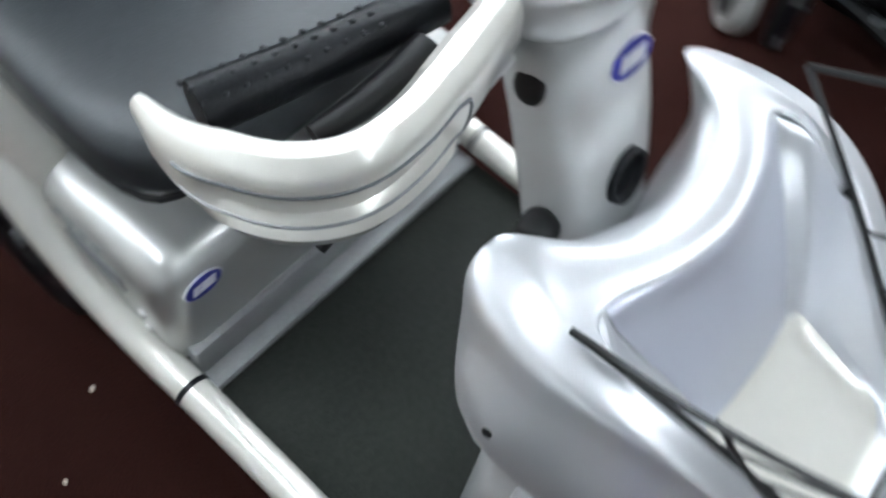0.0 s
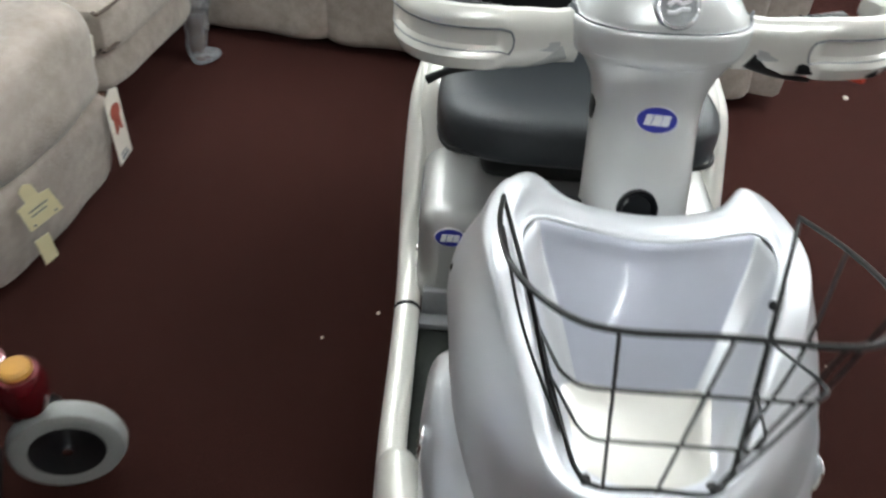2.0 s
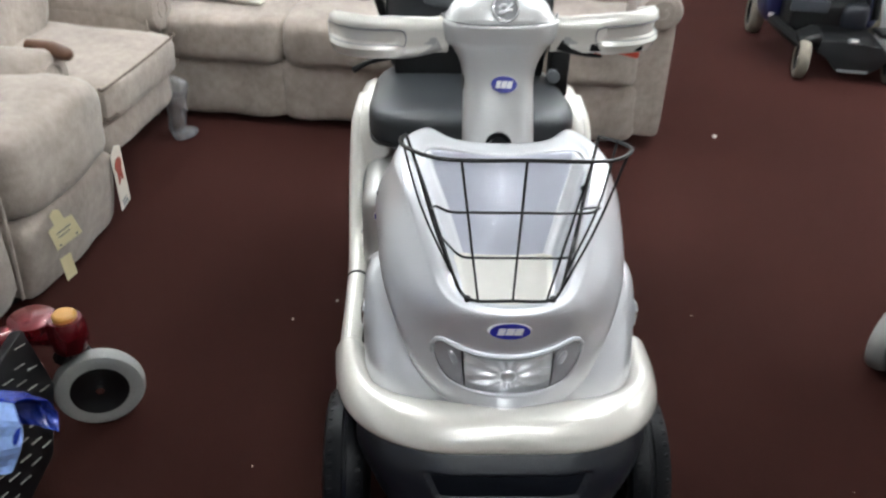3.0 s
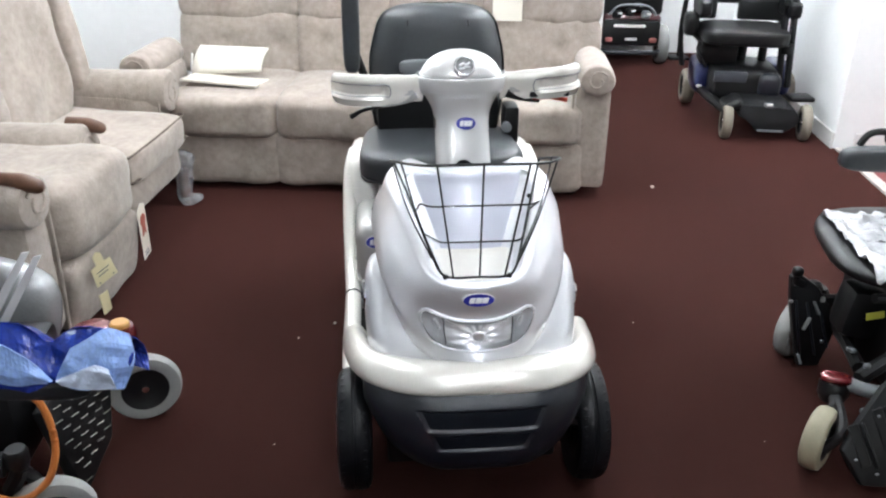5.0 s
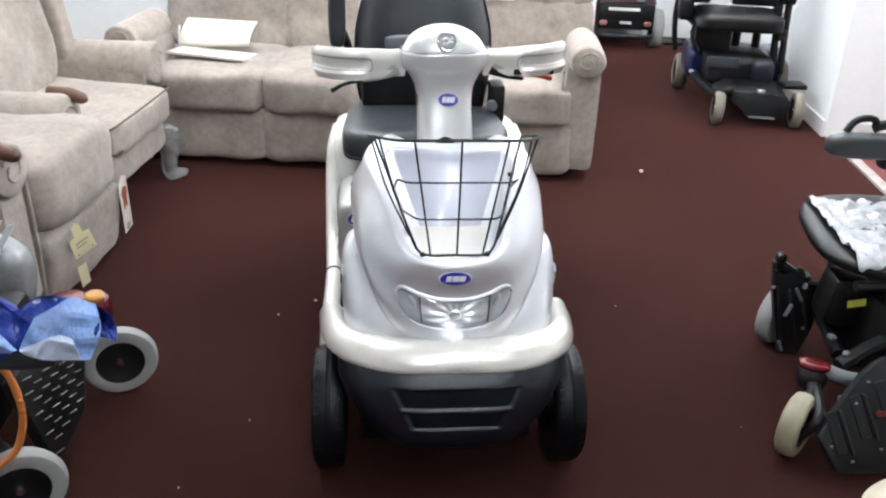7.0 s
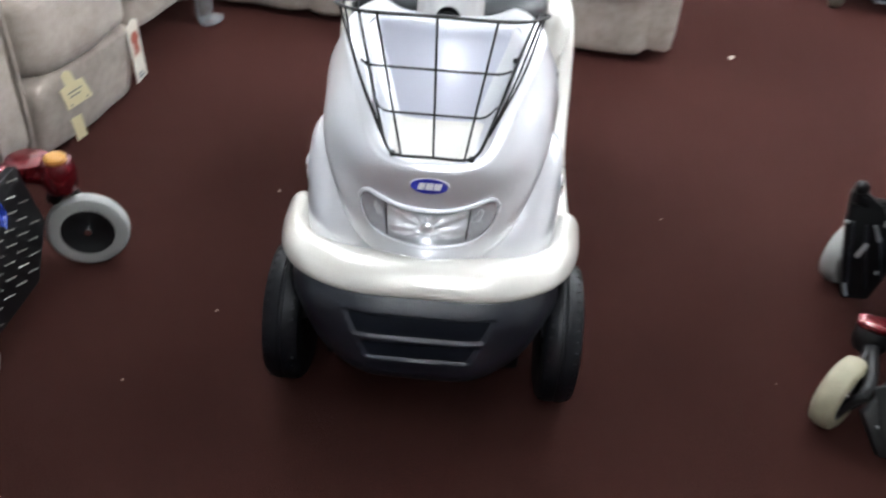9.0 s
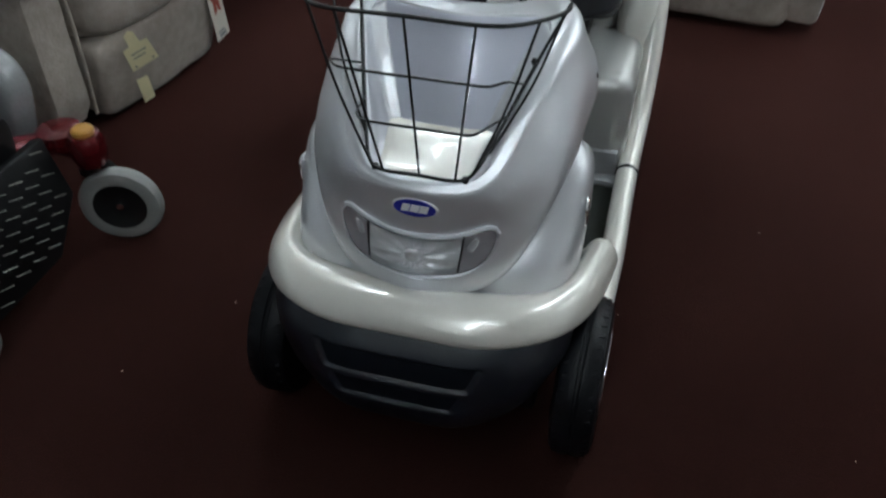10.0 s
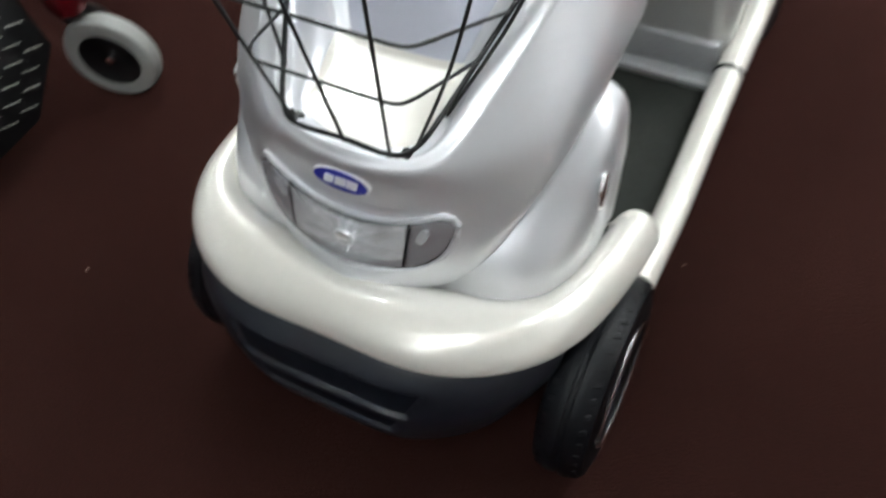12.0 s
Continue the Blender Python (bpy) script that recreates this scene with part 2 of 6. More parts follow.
def prism(outline, depth, m=None, bevel=0.0):
    """A plate from an outline in x, z that is depth thick along y."""
    bm = bmesh.new()
    front = [bm.verts.new((x, 0, z)) for x, z in outline]
    back = [bm.verts.new((x, depth, z)) for x, z in outline]
    bm.faces.new(front)
    bm.faces.new(back[::-1])
    n = len(outline)
    for i in range(n):
        bm.faces.new((front[i], back[i], back[(i + 1) % n], front[(i + 1) % n]))
    if bevel:
        bmesh.ops.bevel(bm, geom=bm.edges[:], offset=bevel, segments=2, profile=0.5, affect="EDGES")
    if m is not None:
        bm.transform(m)
    return bm


def join(*bms):
    """Several pieces of one part in one bmesh."""
    out = bmesh.new()
    for bm in bms:
        me = bpy.data.meshes.new("tmp")
        bm.to_mesh(me)
        bm.free()
        out.from_mesh(me)
        bpy.data.meshes.remove(me)
    return out


# ---- the room ----
H = 2.6
ROOM = pose(0, 0, 0, 0, 0, -8.5)


def slab(name, x0, x1, y0, y1, z0, z1, material, label, cat):
    ob = part(name, box((x1 - x0, y1 - y0, z1 - z0), ROOM @ pose((x0 + x1) / 2, (y0 + y1) / 2, (z0 + z1) / 2)), material, smooth=False)
    return tagged(ob, label, cat, kind="structure")


slab("floor", -3.0, 4.2, -7.6, 5.7, -0.12, 0, CARPET, "worn burgundy carpet covering the showroom floor", "floor")
slab("ceiling", -3.0, 4.2, -7.6, 5.7, H, H + 0.1, CEIL, "plain white ceiling", "ceiling")
slab("wall_west", -3.1, -3.0, -7.6, 3.3, 0, H, WALL, "white painted wall", "wall")
# out of view; set far back to keep reflections on the scooter dark
slab("wall_south_unseen", -3.0, 4.2, -7.7, -7.6, 0, H, WALL, "white painted wall", "wall")
slab("wall_north", 0.62, 2.05, 5.6, 5.7, 0, H, WALL, "white painted wall at the far end", "wall")
slab("wall_sofa", -3.1, 0.62, 3.3, 3.4, 0, H, WALL, "white painted wall behind the sofa", "wall")
slab("wall_return", 0.52, 0.62, 3.4, 5.6, 0, H, WALL, "white painted wall beside the far bay", "wall")
slab("wall_east", 1.96, 2.06, 3.06, 5.6, 0, H, WALL, "white painted wall beside the parked chairs", "wall")
slab("wall_alcove", 2.06, 4.2, 3.06, 3.16, 0, H, WALL, "white painted wall of the side alcove", "wall")
slab("wall_far_east", 4.2, 4.3, -7.6, 3.16, 0, H, WALL, "white painted wall", "wall")
slab("baseboard", 1.945, 1.958, 3.062, 5.6, 0, 0.09, TRIM, "white painted baseboard", "baseboard")
slab("baseboard", 2.07, 4.19, 3.045, 3.058, 0, 0.09, TRIM, "white painted baseboard", "baseboard")
slab("door_threshold", 1.965, 2.02, -0.2, 3.04, 0.0, 0.012, mat("worn_threshold", (0.42, 0.37, 0.34), 0.5, 0, 0.35, 14, 0.2, 80), "pale worn threshold strip between two carpets", "threshold")
slab("alcove_carpet", 2.02, 4.19, -0.2, 3.04, 0.001, 0.010, MATRED, "brighter red carpet in the alcove", "carpet")


# ---- ceiling lamps ----
def ceiling_light(m):
    lamp = thing("ceiling_light", m, "white ceiling batten with a bright fluorescent tube", "ceiling light", "ceiling lights")
    part("batten", box((0.09, 1.5, 0.05), m @ pose(0, 0, -0.025), 0.008), TRIM, lamp)
    part("fluorescent_tube", tube([m @ Vector((0, -0.73, -0.075)), m @ Vector((0, 0.73, -0.075))], 0.019, 12, 1), TUBE, lamp, "glowing white tube")
    for y in (-0.735, 0.735):
        part("tube_holder", box((0.03, 0.02, 0.06), m @ pose(0, y, -0.07), 0.004), TRIM, lamp)
    return lamp


first = ceiling_light(ROOM @ pose(-0.85, 1.15, H))
# unseen tubes; some are added to brighten the nose, walls and far bay
for x, y in ((1.0, 1.15), (-1.75, 2.55), (1.15, 2.75), (0.45, -1.35), (0.45, -3.5), (1.3, 4.5), (3.0, 1.8)):
    copy_thing(first, ROOM @ pose(x, y, H))

# ---- the mobility scooter ----
scooter = thing("mobility_scooter", pose(0, 0.5, 0), "large silver and pearl mobility scooter standing on the carpet", "mobility scooter")

# wings: the lower shell on both sides of the nose
wing_foot = [(0, -0.010, 0.395), (0.13, 0.004, 0.395), (0.208, 0.020, 0.395), (0.247, 0.062, 0.39), (0.263, 0.13, 0.385), (0.262, 0.20, 0.375), (0.247, 0.250, 0.36), (0.13, 0.28, 0.35), (0, 0.28, 0.35)]
wing_low = [(0, 0.020, 0.45), (0.13, 0.026, 0.45), (0.208, 0.042, 0.45), (0.250, 0.083, 0.45), (0.2655, 0.140, 0.45), (0.265, 0.205, 0.445), (0.249, 0.256, 0.44), (0.13, 0.285, 0.44), (0, 0.285, 0.44)]
wing_mid = [(0, 0.085, 0.51), (0.13, 0.086, 0.51), (0.195, 0.092, 0.512), (0.240, 0.118, 0.515), (0.266, 0.160, 0.518), (0.266, 0.213, 0.52), (0.249, 0.260, 0.52), (0.13, 0.285, 0.52), (0, 0.285, 0.52)]
wing_high = [(0, 0.13, 0.56), (0.13, 0.13, 0.56), (0.200, 0.134, 0.562), (0.238, 0.154, 0.568), (0.256, 0.184, 0.575), (0.256, 0.223, 0.580), (0.238, 0.260, 0.578), (0.13, 0.28, 0.57), (0, 0.28, 0.57)]
wing_top = [(0, 0.17, 0.590), (0.12, 0.17, 0.592), (0.188, 0.174, 0.597), (0.219, 0.190, 0.604), (0.228, 0.208, 0.608), (0.226, 0.228, 0.608), (0.20, 0.25, 0.602), (0.12, 0.26, 0.60), (0, 0.26, 0.59)]
wing_rings = symmetric_rings([wing_foot, wing_low, wing_mid, wing_high, wing_top], 5, 5)
part("wing_shell", skin(wing_rings, caps=(False, True)), SILVER, scooter, "silver painted lower front shell")

part("inner_cowl", box((0.42, 0.09, 0.50), pose(0, 0.285, 0.42), 0.03, 3), SILVER, scooter, "silver inner cowl above the deck")

# nose: the tongue at the front, the two ears and the hollow between them
nose_tuck = [(0, -0.020, 0.424), (0.090, 0.010, 0.422), (0.148, 0.056, 0.458), (0.190, 0.140, 0.545), (0.214, 0.235, 0.592), (0.216, 0.315, 0.625), (0.13, 0.345, 0.63), (0, 0.34, 0.63)]
nose_chin = [(0, -0.047, 0.430), (0.098, -0.012, 0.422), (0.164, 0.034, 0.464), (0.210, 0.122, 0.553), (0.234, 0.222, 0.602), (0.220, 0.312, 0.636), (0.13, 0.358, 0.64), (0, 0.352, 0.64)]
nose_lamp = [(0, -0.024, 0.465), (0.104, -0.004, 0.470), (0.173, 0.036, 0.500), (0.220, 0.112, 0.576), (0.2385, 0.212, 0.628), (0.232, 0.328, 0.648), (0.13, 0.362, 0.65), (0, 0.352, 0.65)]
nose_brow = [(0, 0.000, 0.530), (0.112, 0.016, 0.537), (0.180, 0.060, 0.562), (0.221, 0.130, 0.620), (0.236, 0.225, 0.660), (0.240, 0.346, 0.668), (0.13, 0.366, 0.67), (0, 0.352, 0.67)]
nose_cheek = [(0, 0.000, 0.585), (0.110, 0.020, 0.592), (0.170, 0.075, 0.625), (0.210, 0.160, 0.676), (0.231, 0.264, 0.705), (0.229, 0.368, 0.702), (0.13, 0.366, 0.71), (0, 0.345, 0.70)]
nose_ear = [(0, 0.004, 0.607), (0.102, 0.026, 0.617), (0.150, 0.092, 0.668), (0.192, 0.195, 0.737), (0.216, 0.300, 0.750), (0.192, 0.396, 0.740), (0.110, 0.358, 0.752), (0, 0.330, 0.765)]
nose_rim_outer = [(0, 0.013, 0.6165), (0.092, 0.036, 0.626), (0.128, 0.102, 0.682), (0.167, 0.205, 0.757), (0.180, 0.306, 0.785), (0.146, 0.406, 0.791), (0.094, 0.340, 0.793), (0, 0.312, 0.797)]
nose_rim_inner = [(0, 0.020, 0.6165), (0.085, 0.042, 0.622), (0.112, 0.105, 0.675), (0.146, 0.195, 0.744), (0.160, 0.270, 0.780), (0.140, 0.303, 0.792), (0.07, 0.276, 0.797), (0, 0.264, 0.797)]
nose_shoulder = [(a[0] + (b[0] - a[0]) * 0.5 + (0.008 if a[0] > 0.12 else 0), a[1] + (b[1] - a[1]) * 0.5 + (0.008 if a[1] > 0.33 else 0), (a[2] + b[2]) / 2 + (0.007 if a[1] > 0.15 else 0)) for a, b in zip(nose_ear, nose_rim_outer)]
nose_half = [nose_tuck, [mixp(a, b, 0.10) for a, b in zip(nose_chin, nose_tuck)], nose_chin, nose_lamp, nose_brow, nose_cheek, nose_ear, nose_shoulder, nose_rim_outer, nose_rim_inner]
tray_upper = [(0, 0.026, 0.613), (0.080, 0.050, 0.615), (0.102, 0.105, 0.655), (0.132, 0.185, 0.715), (0.150, 0.255, 0.758), (0.134, 0.279, 0.765), (0.06, 0.257, 0.768), (0, 0.248, 0.768)]
tray_middle = [(0, 0.030, 0.611), (0.078, 0.054, 0.612), (0.094, 0.100, 0.628), (0.106, 0.155, 0.655), (0.119, 0.205, 0.690), (0.101, 0.215, 0.695), (0.05, 0.203, 0.695), (0, 0.199, 0.695)]
tray_foot = [(0, 0.032, 0.611), (0.074, 0.057, 0.612), (0.084, 0.098, 0.619), (0.090, 0.135, 0.627), (0.093, 0.165, 0.632), (0.077, 0.172, 0.633), (0.04, 0.168, 0.632), (0, 0.167, 0.632)]
tray_bed = [(0, 0.036, 0.610), (0.066, 0.062, 0.611), (0.074, 0.098, 0.616), (0.078, 0.130, 0.622), (0.076, 0.150, 0.626), (0.062, 0.158, 0.627), (0.03, 0.157, 0.627), (0, 0.157, 0.627)]
tray_half = [tray_upper, tray_middle, tray_foot, tray_bed]
rim, low = nose_half[-1], tray_half[0]
rim_outer = nose_half[8]
nose_half.insert(9, [mixp(a, b, 0.85) for a, b in zip(rim_outer, rim)])
nose_half.insert(9, [(a[0] + (b[0] - a[0]) * 0.45, a[1] + (b[1] - a[1]) * 0.45, a[2] + (b[2] - a[2]) * 0.45 + (0.005 if a[1] > 0.15 else 0)) for a, b in zip(rim_outer, rim)])
# a small lip turns down into the hollow
nose_half.append([mixp(a, (b[0], b[1], b[2] - 0.004), 0.16) for a, b in zip(rim, low)])
nose_rings = symmetric_rings(nose_half, 6, 4)


def fold(ring):
    """Two more points draw the turn between side wall and back tight."""
    return ring[:5] + [mixp(ring[4], ring[5], 0.72), ring[5], mixp(ring[5], ring[6], 0.22)] + ring[6:]


wall_rings = symmetric_rings([fold(r) for r in ([(a[0] + (b[0] - a[0]) * 0.3, a[1] + (b[1] - a[1]) * 0.3, a[2] - 0.012) for a, b in zip(rim, rim_outer)], [mixp(a, b, 0.14) for a, b in zip(rim, low)], *tray_half[:3])], 6, 4, even_curve)
floor_rings = symmetric_rings([fold(r) for r in tray_half[2:]], 6, 4, even_curve)
FACE = np.array([p[:] for r in nose_rings[8:] for p in r if p.y < 0.13 and p.z < 0.612])
cowl = skin(nose_rings)
for _ in range(4):
    # the ears and the rim are moulded soft
    bmesh.ops.smooth_vert(cowl, verts=[v for v in cowl.verts if v.co.z > 0.66 and not v.is_boundary], factor=0.5, use_axis_x=True, use_axis_y=True, use_axis_z=True)
part("nose_cowl", cowl, SILVER, scooter, "silver painted nose cowl with a broad rounded rim")
CUT = 6 * 6 + 1
part("tray_wall", skin([r[len(r) - CUT:] + r[:CUT + 1] for r in wall_rings], closed=False), SILVER, scooter, "silver side walls of the hollow")
# the back panel is toned bluer and darker than the side walls
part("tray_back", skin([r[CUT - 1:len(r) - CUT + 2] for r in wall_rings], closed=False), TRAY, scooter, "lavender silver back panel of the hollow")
part("tray_floor", skin(floor_rings, caps=(False, True)), PEARL, scooter, "pearl cream tray floor")


def nose_y(x, z):
    """How far forward the nose stands at x and z."""
    w = np.exp(-((FACE[:, 0] - x) ** 2 + (FACE[:, 2] - z) ** 2) / 0.00012) + 1e-12
    return float((w * FACE[:, 1]).sum() / w.sum())


# bumper roll
def bumper_half():
    inner = [(0, -0.020), (0.10, 0.006), (0.18, 0.022), (0.229, 0.052), (0.250, 0.10), (0.257, 0.16), (0.261, 0.208)]
    outer = [(0, -0.113), (0.115, -0.112), (0.194, -0.089), (0.258, -0.042), (0.300, 0.027), (0.322, 0.12), (0.331, 0.216)]
    drop = [0, 0, 0.001, 0.005, 0.014, 0.030, 0.046]
    rows = []
    for f, z in ((0.0, 0.400), (0.12, 0.420), (0.27, 0.435), (0.44, 0.4405), (0.62, 0.4385), (0.78, 0.431), (0.90, 0.4195), (0.97, 0.4075), (1.0, 0.3965), (0.975, 0.388), (0.90, 0.385), (0.78, 0.386)):
        rows.append([(a[0] + (b[0] - a[0]) * f, a[1] + (b[1] - a[1]) * f, z - d) for a, b, d in zip(inner, outer, drop)])
    return rows


def bumper():
    rows = []
    for row in bumper_half():
        x, y, z = row[-1]
        tip = [(0.294 + (x - 0.294) * k, y + g, 0.366 + (z - 0.366) * k) for g, k in ((0.008, 1.0), (0.015, 0.97), (0.021, 0.88), (0.025, 0.65))]
        half = catmull(row + tip, 5)
        rows.append([Vector((-p.x, p.y, p.z)) for p in half[::-1]] + half[1:])
    cols = [catmull([r[i] for r in rows], 3) for i in range(len(rows[0]))]
    bm = skin(cols, closed=True, caps=(True, True))
    return bm


part("bumper_roll", bumper(), PEARL, scooter, "glossy pearl cream bumper roll")

# black lower skirt with its grille
skirt_lip = [(0, -0.090, 0.402), (0.12, -0.088, 0.402), (0.200, -0.062, 0.400), (0.258, -0.006, 0.392), (0.272, 0.06, 0.375)]
skirt_brow = [(0, -0.117, 0.383), (0.125, -0.114, 0.383), (0.213, -0.080, 0.377), (0.268, -0.010, 0.360), (0.278, 0.05, 0.345)]
skirt_chest = [(0, -0.140, 0.352), (0.125, -0.134, 0.350), (0.220, -0.093, 0.338), (0.270, -0.018, 0.322), (0.274, 0.04, 0.31)]
skirt_belly = [(0, -0.150, 0.295), (0.12, -0.145, 0.292), (0.210, -0.098, 0.285), (0.250, -0.028, 0.275), (0.250, 0.03, 0.27)]
skirt_low = [(0, -0.147, 0.235), (0.11, -0.140, 0.232), (0.190, -0.092, 0.228), (0.222, -0.030, 0.22), (0.222, 0.02, 0.22)]
skirt_tuck = [(0, -0.128, 0.190), (0.10, -0.120, 0.188), (0.160, -0.078, 0.186), (0.188, -0.020, 0.185), (0.186, 0.02, 0.185)]
skirt_hem = [(0, -0.085, 0.165), (0.08, -0.080, 0.165), (0.12, -0.050, 0.165), (0.14, -0.010, 0.165), (0.14, 0.02, 0.165)]
skirt_half = [skirt_lip, skirt_brow, skirt_chest, skirt_belly, skirt_low, skirt_tuck, skirt_hem]
cols = [catmull(h, 16) for h in skirt_half]
tracks = [catmull([c[i] for c in cols], 16) for i in range(len(cols[0]))]
rows = [[t[k] for t in tracks] for k in range(len(tracks[0]))]
rows = [[Vector((-p.x, p.y, p.z)) for p in r[::-1]] + r[1:] for r in rows]


def soft_step(v, w):
    f = min(1, max(0, v / w + 0.5))
    return f * f * (3 - 2 * f)


def grille_depth(p):
    """A tapered field of two deep slots, each with a lip at its foot."""
    half = 0.099 + 0.052 * (p.z - 0.256) / 0.110
    inside = soft_step(half - abs(p.x), 0.010)
    deep = 0.0
    for z0, z1, most in ((0.314, 0.358, 0.007), (0.260, 0.301, 0.0065)):
        deep += most * soft_step(p.z - z0, 0.005) * soft_step(z1 - p.z, 0.007)
    lip = 0.0009 * soft_step(0.0035 - abs(p.z - 0.308), 0.004) + 0.0009 * soft_step(0.0035 - abs(p.z - 0.253), 0.004)
    edge = 0.0007 * soft_step(0.004 - abs(abs(p.x) - half - 0.004), 0.005) * soft_step(p.z - 0.250, 0.006) * soft_step(0.368 - p.z, 0.006)
    return (deep - lip) * inside - edge


PLAIN = np.array([p[:] for r in rows for p in r if abs(p.x) < 0.18 and p.y < 0])
rows = [[Vector((p.x, p.y + (grille_depth(p) if abs(p.x) < 0.18 and p.y < 0 else 0), p.z)) for p in r] for r in rows]
skirt = part("lower_skirt", skin(rows, closed=False), SKIRT, scooter, "matt black plastic lower skirt with a two-slot grille")
skirt.modifiers.new("thick", "SOLIDIFY").thickness = 0.004


def skirt_y(x, z):
    """How far forward the plain skirt stands at x and z."""
    w = np.exp(-((PLAIN[:, 0] - x) ** 2 + (PLAIN[:, 2] - z) ** 2) / 0.00003) + 1e-12
    return float((w * PLAIN[:, 1]).sum() / w.sum())


for z0, z1 in ((0.3165, 0.3550), (0.2625, 0.2980)):
    # a dark sheet in each slot stands in for the shade there
    sheet = []
    for f in np.linspace(0, 1, 6):
        z = z0 + (z1 - z0) * f
        half = 0.093 + 0.052 * (z - 0.256) / 0.110
        sheet.append([Vector((u * half, skirt_y(u * half, z) + 0.0048, z)) for u in np.linspace(-1, 1, 25)])
    part("slot_shade_sheet", skin(sheet, closed=False), SLOT_SHADE, skirt, "dark sheet standing in for shade in a grille slot")
# headlight: bowl, glass, bars and bezel
top_edge = [(-0.128, 0.534), (-0.112, 0.546), (-0.085, 0.535), (-0.045, 0.524), (0, 0.521), (0.045, 0.524), (0.085, 0.535), (0.112, 0.546), (0.128, 0.534)]
low_edge = [(0.122, 0.503), (0.102, 0.476), (0.064, 0.461), (0, 0.457), (-0.064, 0.461), (-0.102, 0.476), (-0.122, 0.503)]
lamp_line = [(p.x * 1.06, p.z) for p in catmull([(x, 0, z) for x, z in top_edge + low_edge], 4, True)]


def lamp_sheet(grow, lift, dome=0.0, steps=8):
    """The lamp's outline drawn in towards its middle, lying on the nose."""
    rings = []
    for k in range(steps + 1):
        f = grow * (1 - k / steps)
        ring = []
        for x, z in lamp_line:
            u, v = x * f, 0.500 + (z - 0.500) * f
            ring.append(Vector((u, nose_y(u, v) - lift - dome * (1 - (f / grow) ** 2), v)))
        rings.append(ring)
    return skin(rings[:-1], caps=(False, True))


headlight = part("headlight", lamp_sheet(0.98, 0.0022), LAMP_SIDE, scooter, "clear headlight with a bright crumpled reflector")
part("bezel", tube([(x * 1.01, nose_y(x, z) - 0.002, 0.5 + (z - 0.5) * 1.02) for x, z in lamp_line[::2]], 0.0042, 6, 1, closed=True, smooth=False), SILVER, headlight, "silver lamp bezel")
# thin black line painted in for the shading within the bezel
part("lamp_edge_shade", tube([(x * 0.965, nose_y(x, z) - 0.0035, 0.5 + (z - 0.5) * 0.95) for x, z in lamp_line[::2]], 0.0010, 6, 1, closed=True, smooth=False), BLACK, headlight, "dark line standing in for shade inside the bezel")


def reflector():
    """A bright bowl of narrow flutes that fan out from the bulb, between the two dividers."""
    tops, lows = sorted(top_edge), sorted(low_edge)
    rows = []
    for i in range(11):
        f = i / 10
        row = []
        for k in range(49):
            x = -0.078 + 0.156 * k / 48
            # ends short below: the greyer lamp base there stands in for a shadow band
            z0 = np.interp(x, [p[0] for p in lows], [p[1] for p in lows]) + 0.014
            z1 = np.interp(x, [p[0] for p in tops], [p[1] for p in tops]) - 0.006
            z = z0 + (z1 - z0) * f
            a = math.atan2(z - 0.486, x * 0.8)
            flute = 0.0008 * math.sin(13 * a) + 0.0026 * noise.noise(Vector((x * 17, z * 22, 2.3)))
            row.append(Vector((x, nose_y(x, z) - 0.0055 - flute, z)))
        rows.append(row)
    return skin(rows, closed=False)


part("reflector_bowl", reflector(), LENS, headlight, "bright faceted reflector", smooth=False)
for s in (-1, 1):
    part("lamp_divider", tube([(s * (0.083 - (0.53 - z) * 0.1), nose_y(s * 0.083, z) - 0.008, z) for z in (0.533, 0.515, 0.500, 0.485, 0.470)], 0.0018, 6, 2), BLACK, headlight)
    part("side_bulb", pillow((0.013, 0.006, 0.038), pose(s * 0.097, nose_y(s * 0.097, 0.515) - 0.004, 0.515, 0, s * 28, 0), 0.8, 4), LENS, headlight, "bright side bulb")
glass = part("lamp_glass", lamp_sheet(0.985, 0.012, 0.004), GLASS, headlight, "clear lamp glass")
glass.visible_shadow = False
part("bulb_shade", pillow((0.030, 0.012, 0.026), pose(0, nose_y(0, 0.49) - 0.009, 0.492), 0.8, 4), LENS, headlight)


def badge(parent, at, normal, width, height, tilt=0.0):
    """An oval blue badge with a white edge and three plain white shapes."""
    n = Vector(normal).normalized()
    side = Vector((0, 0, 1)).cross(n).normalized()
    up = n.cross(side)
    m = Matrix((side.to_4d(), n.to_4d(), up.to_4d(), (0, 0, 0, 1))).transposed()
    m = Matrix.Translation(at) @ Matrix(((side.x, -n.x, up.x, 0), (side.y, -n.y, up.y, 0), (side.z, -n.z, up.z, 0), (0, 0, 0, 1))) @ pose(0, 0, 0, 0, tilt, 0)
    oval = lambda k: [(math.cos(a) * width / 2 * k, math.sin(a) * height / 2 * k) for a in (math.tau * i / 36 for i in range(36))]
    b = part("badge", prism(oval(1.0), 0.004, m @ pose(0, -0.0012, 0)), WHITE, parent, "oval blue badge with plain white marks")
    part("badge_face", prism(oval(0.93), 0.004, m @ pose(0, -0.0022, 0)), BLUE, b)
    for x, w in ((-0.20, 0.16), (0.0, 0.19), (0.20, 0.18)):
        h = 0.40
        shape = [((x - w / 2 - 0.02) * width, -h / 2 * height), ((x + w / 2 - 0.02) * width, -h / 2 * height), ((x + w / 2 + 0.03) * width, h / 2 * height), ((x - w / 2 + 0.03) * width, h / 2 * height)]
        part("badge_mark", prism(shape, 0.004, m @ pose(0, -0.0032, 0)), WHITE, b)
    return b


